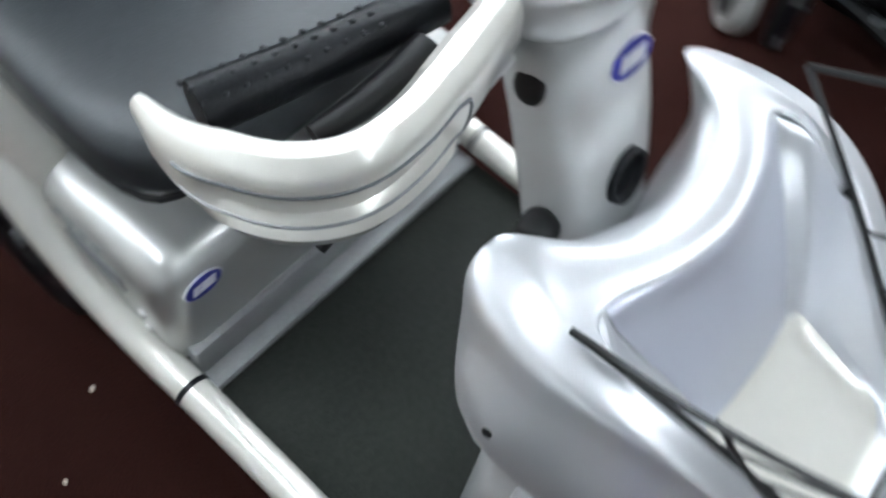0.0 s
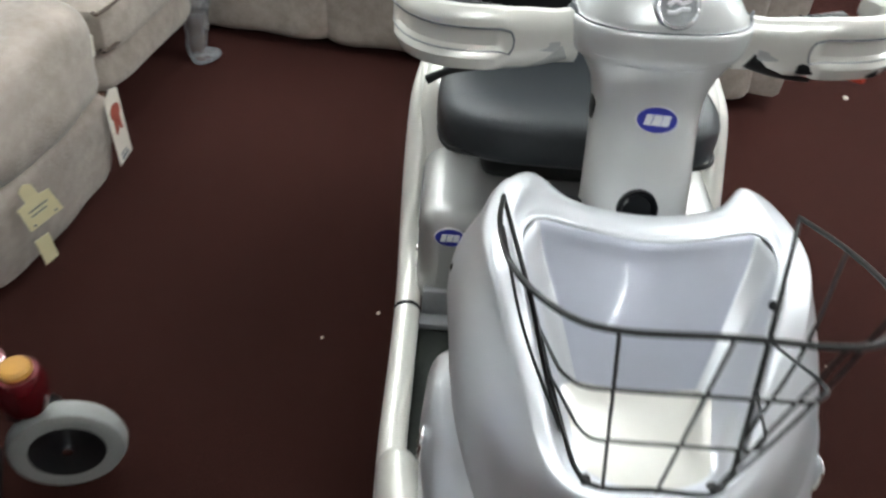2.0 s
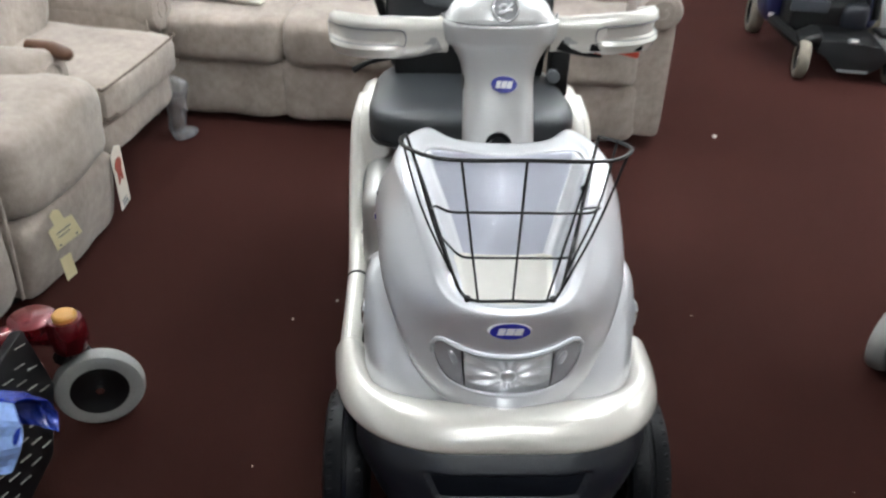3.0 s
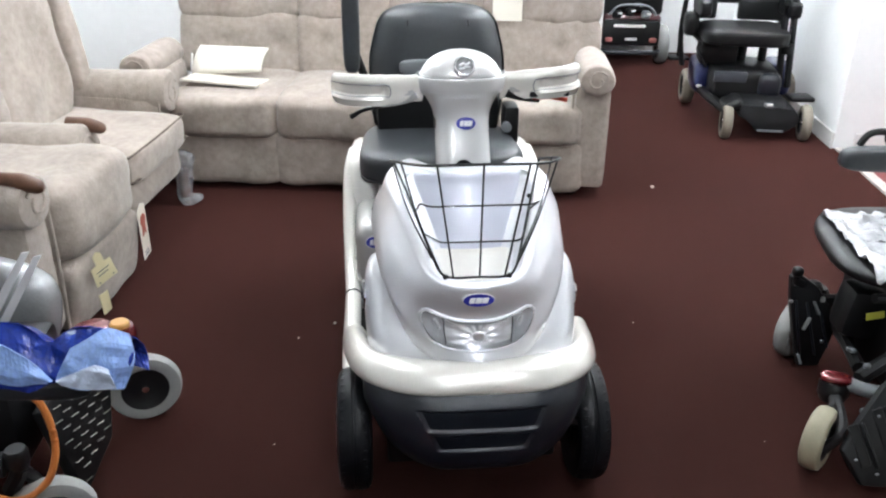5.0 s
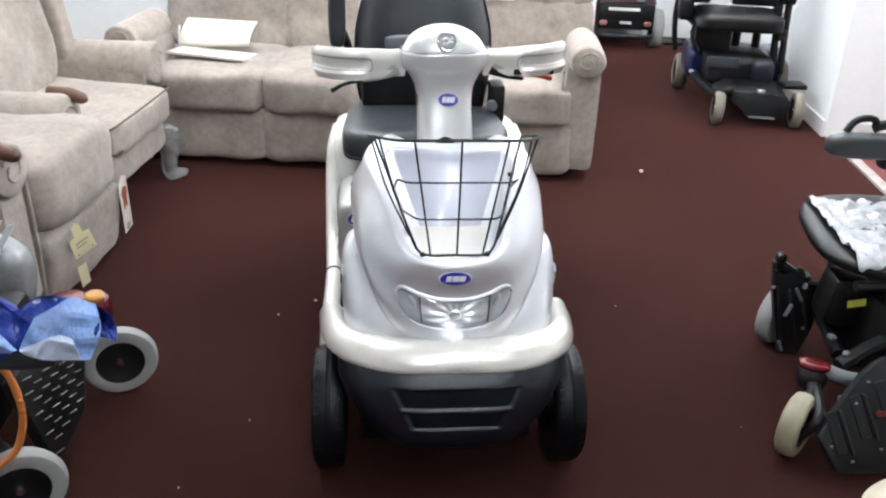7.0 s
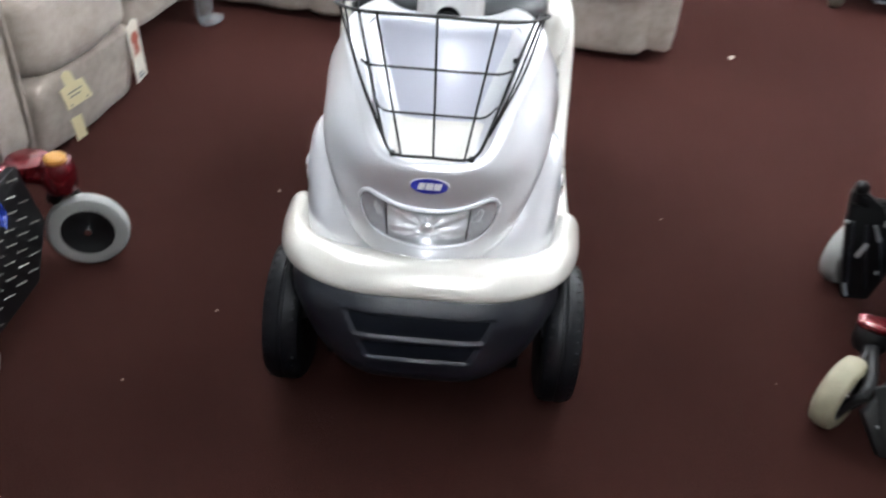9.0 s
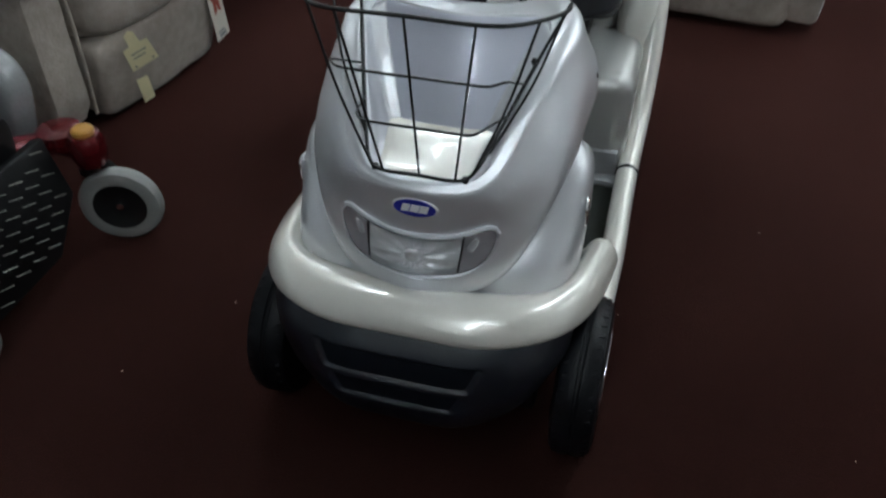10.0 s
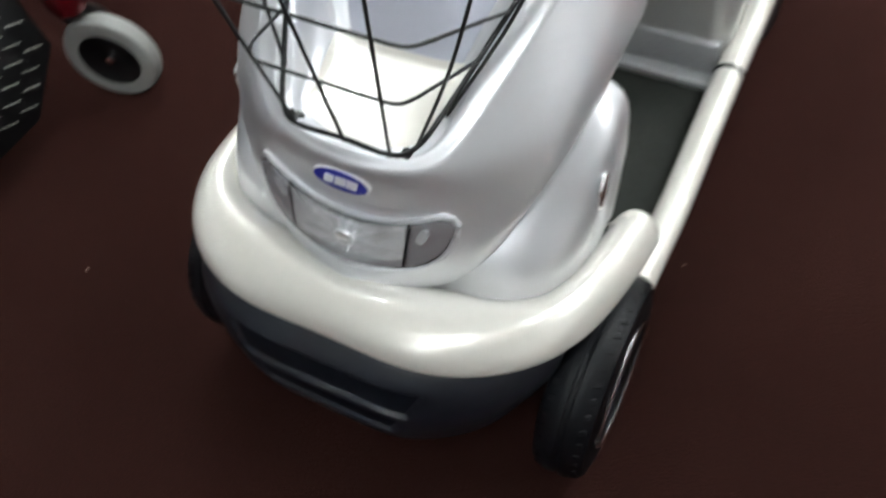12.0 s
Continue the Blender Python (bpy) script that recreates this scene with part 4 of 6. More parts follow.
for s in (-1, 1):
    seam = [(0.258, 0.420), (0.266, 0.436), (0.282, 0.444), (0.300, 0.441), (0.316, 0.428), (0.324, 0.408)]
    part("bumper_seam", tube([(s * x, 0.205, z - 0.056) for x, z in seam], 0.0012, 6, 4), PEARL, scooter, "raised seam at the bumper's end")
    fw = wheel(scooter, (s * 0.302, 0.095, 0.158), 0.158, 0.085, RUBBER, BLACK, "black treaded pneumatic tyre")
    part("rim_lip", tube([(s * 0.3445, 0.095 + 0.099 * math.cos(a), 0.158 + 0.099 * math.sin(a)) for a in (math.tau * k / 32 for k in range(32))], 0.003, 6, 1, closed=True), CHROME, fw, "bright rim edge")
    for k in range(40):
        a = 360 * k / 40
        for u in (-0.022, 0.022):
            part("tread_block", box((0.022, 0.010, 0.0030), pose(s * 0.302, 0.095, 0.158, a + (4.5 if u > 0 else 0), 0, 0) @ pose(u, 0, 0.1543, 0, u * 500, 14), 0.0015, 1), RUBBER, fw)
    wheel(scooter, (s * 0.285, 1.12, 0.165), 0.165, 0.10, RUBBER, BLACK, "black treaded pneumatic tyre")

def lpart(name, bm, material, parent, label="", smooth=True):
    """As part(), with the bmesh in the thing's own coordinates."""
    m = root_matrix(parent)
    bm.transform(m)
    return part(name, bm, material, parent, label, smooth)


# ---- upholstered suite ----
def upholstery(bm, amount=0.008, seed=0.0, freq=7.0):
    """Makes a stuffed form slightly lumpy."""
    for v in bm.verts:
        pull = 0.35 * amount * (0.5 - abs(noise.noise(Vector((v.co.x * 16 + seed, v.co.y * 5, v.co.z * 9)))))
        v.co += Vector((0, -0.6, 0.8)) * (pull + 0.30 * amount * noise.noise(v.co * 15 + Vector((0, seed, 4))))
        v.co += Vector((0, 0, 1)) * amount * noise.noise(v.co * freq + Vector((seed, 3.1, 0))) + Vector((0, 1, 0)) * amount * noise.noise(v.co * freq + Vector((9.2, seed, 1)))
    return bm


def suite_arm(parent, x, s, depth=0.86, top=0.66, front=0.0, lever=None, r=0.085):
    """A scroll arm from the front backwards at local x; s: the side on which the roll overhangs."""
    arm = lpart("arm", upholstery(pillow((0.17, depth, top - 0.14), pose(x + (s * 0.02 if depth < 0.5 else 0), front + depth / 2, 0.05 + (top - 0.14) / 2), 0.22, 6, 0.004), 0.004, x), FABRIC, parent)
    roll = [(x + s * 0.03 + r * 1.1 * math.cos(a), front - 0.012, top - r + r * math.sin(a)) for a in (math.tau * k / 20 for k in range(20))]
    rings = []
    for y, k in ((-0.035, 0.80), (-0.03, 0.92), (-0.012, 1.0), (0.10, 1.02), (0.35, 1.0), (depth - 0.06, 1.0), (depth, 0.9)):
        rings.append([Vector((x + s * 0.03 + (px - x - s * 0.03) * k, front + y, top - r + (pz - top + r) * k)) for px, _, pz in roll])
    lpart("arm_roll", upholstery(skin(rings, caps=(True, True)), 0.006, x + 2), FABRIC, parent)
    spiral = [(x + s * 0.03 + s * r * (0.68 - 0.038 * k) * math.cos(0.55 * k + 0.6), front - 0.034, top - r + r * (0.66 - 0.037 * k) * math.sin(0.55 * k + 0.6)) for k in range(13)]
    lpart("scroll_piping", tube(spiral, 0.006, 6, 3), FABRIC, arm)
    lpart("front_piping", tube([(x - s * 0.075, front + 0.004, 0.08), (x - s * 0.078, front - 0.002, 0.30), (x - s * 0.07, front - 0.004, top - 0.12)], 0.006, 6, 4), FABRIC, arm)
    if lever is not None:
        lpart("wooden_lever", tube([(x + lever, front - 0.085, top - 0.028), (x + lever, front - 0.070, top - 0.024), (x + lever, front - 0.02, top - 0.012), (x + lever, front + 0.06, top - 0.004)], 0.024, 12, 4, radii=(0.008, 0.022, 0.028, 0.022)), WOOD, parent, "dark wooden recliner lever")


def suite(name, m, edges, arms, label, category, box_cushion=False, back_top=1.0, plinth=0.04, levers=(), arm_top=0.66, seat_h=0.215, arm_front=0.0, back_in=0.0):
    """A settee or chair of the suite. edges: where its seats end along local x; it faces local -y."""
    t = thing(name, m, label, category, "beige upholstered suite")
    x0, x1 = edges[0], edges[-1]
    lpart("base", box((x1 - x0, 0.78, 0.14), pose((x0 + x1) / 2, 0.44, plinth + 0.09), 0.02), FABRIC, t)
    lpart("back_panel", pillow((x1 - x0 + 0.06, 0.16, back_top - 0.12), pose((x0 + x1) / 2, 0.86 - back_in, 0.08 + (back_top - 0.12) / 2), 0.2, 5), FABRIC, t)
    for i, (a, b) in enumerate(zip(edges, edges[1:])):
        c, w = (a + b) / 2, b - a
        # the settee's seats press against one another
        lap = 0.036 if x1 - x0 > 1 else -0.006
        if box_cushion:
            lpart("front_panel", upholstery(pillow((w - 0.01, 0.24, 0.20), pose(c, 0.065, 0.245, -10, 0, 0), 0.34, 8), 0.005, c), FABRIC, t)
            seat = lpart("seat_cushion", upholstery(pillow((w - 0.004, 0.74, 0.150), pose(c, 0.275, 0.378, 2, 0, 0), 0.24, 9), 0.007, c + 4), FABRIC, t)
            for z, y in ((0.428, -0.078), (0.322, -0.080)):
                lpart("piping", tube([(a + 0.012, y + 0.02, z), (a + 0.03, y, z), (c, y - 0.006, z), (b - 0.03, y, z), (b - 0.006, y + 0.03, z)], 0.0050, 6, 4), PIPING, seat, "brown piped seam")
        else:
            lpart("footrest_panel", upholstery(pillow((w + lap, 0.17, 0.265), pose(c, 0.072, plinth + 0.125, 0 if x1 - x0 > 1 else 7, 0, 0), 0.25, 13), 0.010, c), FABRIC, t)
            lpart("seat_cushion", upholstery(pillow((w + lap, 0.72, seat_h), pose(c, 0.315, 0.262 + seat_h / 2), 0.33, 15), 0.015, c + 5, 6), FABRIC, t)
        tufts = [(c + bx * w * 1.6, bz) for bx in (-0.16, 0.16) for bz in (0.62, 0.80)]
        bw, bc = (w + 0.11, c + (-0.055 if i == 0 else 0.055)) if x1 - x0 > 1 and i in (0, len(edges) - 2) else (w, c)
        # the long settee has a head roll over each back cushion
        high = 0.765 if x1 - x0 > 1 else back_top + 0.01
        bm = upholstery(pillow((bw + (0.03 if high < 0.8 else -0.004), 0.24, high - 0.41), pose(bc, 0.70 - back_in - (0.02 if high < 0.8 else 0), 0.41 + (high - 0.41) / 2, -9, 0, 0), 0.28, 15), 0.016, c + 7, 6)
        if high < 0.8:
            tufts = [(x, 0.62) for x, z in tufts[::2]]
            lpart("head_roll", upholstery(pillow((bw + 0.03, 0.23, 0.31), pose(bc, 0.712, 0.858, -8, 0, 0), 0.33, 10), 0.012, c + 11, 7), FABRIC, t)
        for v in bm.verts:
            if v.co.y < 0.70 - back_in:
                # the filling is drawn in round each button, with faint folds between them
                v.co.y += sum(0.022 * math.exp(-((v.co.x - x) ** 2 + (v.co.z - z) ** 2) / 0.0016) for x, z in tufts)
                v.co.y += 0.006 * noise.noise(Vector((v.co.x * 22, v.co.z * 5, c)))
        back = lpart("back_cushion", bm, FABRIC, t)
        for bx in (-0.16, 0.16):
            for bz in ((0.62,) if high < 0.8 else (0.62, 0.80)):
                lpart("button", pillow((0.03, 0.014, 0.03), pose(c + bx * w * 1.6, (0.606 if high < 0.8 else 0.622) - back_in + (bz - 0.62) * 0.16, bz), 0.9, 3), FABRIC, back)
    if box_cushion:
        for x, turn in ((x0 - 0.045, 8), (x1 + 0.055, -8)):
            lpart("back_wing", upholstery(pillow((0.11, 0.30, 0.62), pose(x, 0.70 - back_in, 0.80, -10, 0, turn), 0.32, 8), 0.008, x), FABRIC, t)
    for (x, s), lev in zip(arms, levers or [None] * len(arms)):
        suite_arm(t, x, s, lever=lev, top=arm_top, front=arm_front, depth=0.42 if x1 - x0 > 1 else 0.86, r=0.074 if x1 - x0 > 1 else (0.098 if box_cushion else 0.085))
    return t


sofa = suite("sofa", ROOM @ pose(-0.60, 2.115, 0), (-0.94, -0.42, 0.06, 0.54, 1.03), ((-1.03, -1), (1.05, 1)), "long beige chenille sofa with rolled scroll arms", "sofa", arm_top=0.665)
chair_b = suite("recliner_armchair", ROOM @ pose(-1.48, 1.62, 0, 0, 0, 90), (-0.30, 0.34), ((-0.40, -1), (0.41, 1)), "beige armchair with piped seat and wooden lever", "armchair", True, 1.08, 0.14, (0.02, None), 0.60, 0.215, 0.04, 0.15)
chair_a = suite("recliner_armchair", ROOM @ pose(-1.36, 0.925, 0, 0, 0, 90), (-0.275, 0.295), ((-0.388, -1),), "beige recliner seat with paper tags on its front", "armchair", False, 1.05, 0.03, (-0.060,), 0.66, 0.29)
for x, y in ((-0.27, 0.0), (0.306, -0.050), (-0.27, 0.78), (0.27, 0.78)):
    lpart("leg", tube([(x, y, 0.0), (x, y, 0.09), (x, y, 0.18)], 0.028, 10, 3, radii=(0.02, 0.026, 0.03)), WOOD, chair_b)
for x, y in ((-0.9, 0.12), (1.0, 0.12), (-0.9, 0.8), (1.0, 0.8)):
    lpart("glide", tube([(x, y, 0.0), (x, y, 0.07)], 0.03, 10, 1), BLACK, sofa)
for x, y in ((-0.22, 0.12), (0.22, 0.12), (-0.22, 0.7), (0.22, 0.7)):
    lpart("glide", tube([(x, y, 0.0), (x, y, 0.07)], 0.03, 10, 1), BLACK, chair_a)


def crumpled(size, m, seed, amount=0.02, cuts=9, freq=14, power=0.4):
    bm = pillow(size, None, power, cuts)
    for v in bm.verts:
        v.co += Vector((noise.noise(v.co * freq + Vector((seed, 0, 0))), noise.noise(v.co * freq + Vector((0, seed, 5))), noise.noise(v.co * freq + Vector((2, 0, seed))))) * amount
    bm.transform(m)
    return bm


# plastic wrap round the chair's foot
tagged(part("plastic_wrap", join(crumpled((0.075, 0.065, 0.24), ROOM @ pose(-1.428, 1.925, 0.135, 0, 6, 0), 3.0, 0.020, 10, 17, 0.3), crumpled((0.09, 0.07, 0.03), ROOM @ pose(-1.405, 1.92, 0.022), 5.0, 0.016, 9, 22)), CLEAR, smooth=False), "clear crumpled plastic wrapped round a chair foot", "plastic wrap")


# paper tags
def card(name, outline, m, material, label, marks=()):
    t = thing(name, m, label, "tag")
    lpart("sheet", prism(outline, 0.002), material, t, smooth=False)
    for (x0, x1, z0, z1), mm in marks:
        lpart("print", prism([(x0, z0), (x1, z0), (x1, z1), (x0, z1)], 0.0016, pose(0, -0.0012, 0)), mm, t, smooth=False)
    return t


TAGM = ROOM @ pose(-1.318, 1.175, 0.285, 4, 0, 90)
swing = card("swing_tag", [(-0.035, -0.225), (0.035, -0.225), (0.035, 0), (0.0, 0.02), (-0.035, 0)], TAGM @ pose(0, 0, 0, 0, -10, 0), PAPER, "long cream swing tag with a red rosette", [((-0.018, 0.018, -0.215, -0.205), GREY), ((-0.02, 0.012, -0.198, -0.192), GREY)])
lpart("rosette", join(prism([(0.022 * math.cos(a) * (1 + 0.12 * (k % 2)), -0.055 + 0.024 * math.sin(a) * (1 + 0.12 * (k % 2))) for k, a in ((k, math.tau * k / 24) for k in range(24))], 0.002, pose(0, -0.002, 0)), prism([(-0.017, -0.125), (-0.003, -0.115), (0.0, -0.07), (-0.014, -0.07)], 0.002, pose(0, -0.002, 0)), prism([(0.003, -0.115), (0.017, -0.125), (0.014, -0.07), (0.0, -0.07)], 0.002, pose(0, -0.002, 0))), RED_PRINT, swing, "printed red rosette")
card("price_tag", [(-0.045, -0.09), (0.045, -0.09), (0.041, -0.016), (0.017, -0.012), (0.015, 0.024), (0.0, 0.036), (-0.017, 0.024), (-0.018, -0.012), (-0.041, -0.016)], ROOM @ pose(-1.300, 0.76, 0.262, 4, 0, 62) @ pose(0, 0, 0, 0, -16, 0), YELLOW_PAPER, "pale yellow house shaped price tag", [((-0.025, 0.025, -0.042, -0.038), DASH), ((-0.025, 0.016, -0.056, -0.052), DASH), ((-0.032, -0.026, -0.083, -0.078), GREY), ((0.026, 0.032, -0.083, -0.078), GREY)])
card("price_tag", [(-0.019, -0.085), (0.019, -0.08), (0.019, 0), (-0.019, 0)], ROOM @ pose(-1.310, 0.77, 0.132, 4, 0, 66) @ pose(0, 0, 0, 0, -8, 0), YELLOW_PAPER, "small yellow paper slip under the price tag")
card("price_tag", [(-0.012, -0.06), (0.012, -0.06), (0.012, 0), (-0.012, 0)], ROOM @ pose(-1.36, 1.205, 0.43, 4, 0, 90), PAPER, "thin cream label hanging at the seat edge")

# papers on the sofa
swatch = thing("sample_board", ROOM @ pose(-1.34, 2.38, 0.475, 0, 0, -4), "cream folded sample board lying on the sofa seat", "board")
lpart("board", box((0.38, 0.21, 0.014), pose(0.02, -0.03, 0.016, -5, 3, 0), 0.003), PAPER, swatch)
leaf = []
for f in np.linspace(0, 1, 9):
    # the cover curls back as it rises
    leaf.append([Vector((x, 0.055 + 0.035 * f + 0.10 * f * f, 0.030 + 0.135 * f - 0.035 * f * f + 0.012 * x / 0.18 * (1 - f))) for x in np.linspace(-0.185, 0.18, 9)])
cover = lpart("folded_cover", skin(leaf, closed=False), PAPER, swatch, "cover bent back on itself")
cover.modifiers.new("thick", "SOLIDIFY").thickness = 0.009
lpart("page_edges", box((0.008, 0.012, 0.09), pose(-0.19, 0.075, 0.075, -18, 0, 0), 0.002, 1), TRIM, swatch)
tagged(part("price_card", box((0.15, 0.004, 0.11), ROOM @ pose(0.064, 2.685, 0.802, -9, 0, 0), 0.001, 1), PAPER), "cream price card pinned to the sofa back", "price card")


# ---- small wheels ----
def caster(parent, c, r, w, turn, tyre, label):
    """A wheel whose axle lies level, turned about the upright."""
    m = root_matrix(parent).inverted() @ (pose(*c, 0, 0, turn) @ pose(0, 0, 0, 0, 90, 0))
    wl = lpart("wheel", lathe([(r * 0.62, -w * 0.42), (r * 0.80, -w * 0.50), (r * 0.94, -w * 0.40), (r, -w * 0.15), (r, w * 0.15), (r * 0.94, w * 0.40), (r * 0.80, w * 0.50), (r * 0.62, w * 0.42), (r * 0.62, -w * 0.42)], 36, m, False), tyre, parent, label)
    lpart("rim", lathe([(0.0, -w * 0.24), (r * 0.50, -w * 0.26), (r * 0.60, -w * 0.42), (r * 0.645, -w * 0.43), (r * 0.645, w * 0.43), (r * 0.60, w * 0.42), (r * 0.50, w * 0.26), (0.0, w * 0.24)], 28, m), BLACK, wl, "black wheel rim")
    for s in (-1, 1):
        lpart("axle_bolt", lathe([(0, 0.0), (0.012, 0.0), (0.010, 0.008), (0.0, 0.009)], 10, m @ pose(0, 0, s * w * 0.26, 0 if s > 0 else 180, 0, 0)), CHROME, wl)
    return wl


# ---- red power chair beside the armchair ----
chair = thing("power_wheelchair", pose(-1.3, 0.15, 0), "dark power wheelchair with metallic red frame and grey casters", "wheelchair")
for bx, cy, turn, paint in ((-0.919, 0.404, -72, True), (-1.012, -0.125, -66, False)):
    base = (bx, cy, 0.107)
    caster(chair, base, 0.105, 0.048, turn, TYRE_GREY, "grey caster tyre")
    cap = (bx - 0.036, cy - 0.016, 0.312)
    part("fork", join(tube([(cap[0], cap[1], 0.265), (cap[0] - 0.012, cap[1] + 0.002, 0.235), (base[0] - 0.072, cy - 0.004, 0.195)], 0.020, 8, 4), tube([(cap[0], cap[1], 0.265), (cap[0] + 0.01, cap[1] + 0.02, 0.225), (base[0] - 0.03, cy + 0.045, 0.165), (base[0] + 0.004, cy + 0.042, 0.108)], 0.015, 8, 4)), BLACK, chair, "black caster fork")
    part("caster_housing", lathe([(0.036, -0.075), (0.044, -0.05), (0.044, -0.01), (0.036, 0.008), (0.0, 0.010)], 20, pose(cap[0], cap[1], cap[2]) @ Matrix.Scale(1.0 if paint else 0.6, 4)), RED if paint else BLACK, chair, "metallic red caster housing" if paint else "black caster housing")
    if paint:
        part("cap", lathe([(0.027, 0.0), (0.027, 0.012), (0.022, 0.017), (0.0, 0.018)], 18, pose(cap[0], cap[1], cap[2] + 0.006)), GOLD, chair, "amber plastic cap")
    part("front_arm", tube([(cap[0] - 0.03, cap[1], 0.275), (cap[0] - 0.10, cap[1] - 0.01, 0.28), (cap[0] - 0.20, cap[1] - 0.10 + (0.12 if cy < 0 else 0), 0.285), (cap[0] - 0.32, 0.15, 0.29)], 0.030, 10, 4), RED if paint else BLACK, chair, "metallic red front arm" if paint else "black front arm")
part("clamp_ring", lathe([(0.040, -0.016), (0.052, -0.012), (0.052, 0.012), (0.040, 0.016)], 18, pose(-1.035, 0.400, 0.30)), RED, chair)
fp = pose(-1.005, 0.155, 0.205, 0, -14, 0) @ pose(0, 0, 0, 0, 0, 0)
plate = part("footplate", prism([(-0.185, -0.128), (0.045, -0.128), (0.172, -0.030), (0.172, 0.130), (-0.185, 0.130)], 0.03, fp @ pose(0.015, 0, 0, 0, 0, 90), 0.006), BLACK, chair, "black footplate with white grip dashes")
for j in range(-5, 10):
    for i in range(9):
        # rows of dashes climb across the plate
        along = -0.26 + i * 0.056 + (j % 2) * 0.022
        u, v = along, (j - 2) * 0.030 - 0.07 * along
        if abs(u) < 0.152 and abs(v) < 0.112 and u - 1.3 * v < 0.170:
            part("grip_dash", box((0.004, 0.040, 0.0023), fp @ pose(0.0155, u, v, -20, 0, 0), 0.001, 1), DASH, plate)
part("battery_box", box((0.42, 0.36, 0.24), pose(-1.30, 0.15, 0.27), 0.03), BLACK, chair, "black battery box")
part("seat_pad", pillow((0.40, 0.44, 0.09), pose(-1.43, 0.10, 0.50), 0.3, 7), VINYL, chair, "black seat pad")
part("seat_back", pillow((0.10, 0.44, 0.50), pose(-1.62, 0.13, 0.78, 0, -8, 0), 0.3, 7), VINYL, chair, "black seat back")
part("side_pod", pillow((0.30, 0.13, 0.32), pose(-1.272, 0.435, 0.350, 0, 14, -10), 0.62, 9), POD, chair, "grey moulded side pod")
# two long white strips in front of the pod
for outline in ([(-1.153, 0.575), (-1.132, 0.579), (-1.244, 0.399), (-1.297, 0.314), (-1.307, 0.349)], [(-1.125, 0.563), (-1.103, 0.568), (-1.223, 0.374), (-1.270, 0.302), (-1.275, 0.334)]):
    part("pod_strip", prism(outline, 0.004, pose(0, 0.335, 0)), WHITE, chair, "long white strip on the side pod")
for y in (-0.16, 0.44):
    caster(chair, (-1.52, y, 0.165), 0.165, 0.07, 0, TYRE_GREY, "grey drive tyre")
part("armrest_arm", tube([(-1.58, -0.15, 0.50), (-1.50, -0.22, 0.62), (-1.25, -0.28, 0.63), (-0.92, -0.31, 0.605)], 0.016, 8, 5), BLACK, chair, "black armrest tube")
part("armrest_pad", pillow((0.30, 0.07, 0.045), pose(-0.93, -0.31, 0.60, 0, 0, -4), 0.35, 5), VINYL, chair, "black armrest pad")
part("cable", tube([(-0.97, -0.215, 0.52), (-0.945, -0.20, 0.475), (-0.932, -0.20, 0.40), (-0.940, -0.20, 0.33), (-0.975, -0.20, 0.26), (-1.05, -0.20, 0.22), (-1.2, -0.15, 0.24)], 0.008, 8, 6), CABLE, chair, "orange looped cable")


# blue carrier bag over the armrest
def bag_sheet(rows, amount, seed):
    """A sheet of film over a few guide lines, with long creases and small crumples."""
    cols = [catmull(r, 6) for r in rows]
    tracks = [catmull([c[i] for c in cols], 4) for i in range(len(cols[0]))]
    grid = [[t[k] for t in tracks] for k in range(len(tracks[0]))]
    bm = skin(grid, closed=False)
    for v in bm.verts:
        c = v.co.copy()
        crease = 0.3 - abs(noise.noise(Vector((c.x * 15 + c.z * 24 + seed, c.y * 6, c.z * 8 - c.x * 5)))) - 0.6 * abs(noise.noise(Vector((c.x * 34 - c.z * 20, c.y * 9, c.z * 26 + seed))))
        v.co = c + Vector((0.15, -1, 0.35)) * amount * 2.6 * crease
        v.co.z += 0.007 * noise.noise(Vector((c.x * 13, seed, 0)))
        v.co += Vector((noise.noise(c * 16 + Vector((seed, 0, 0))), 0, noise.noise(c * 16 + Vector((0, 0, seed))))) * amount * 0.8
    return bm


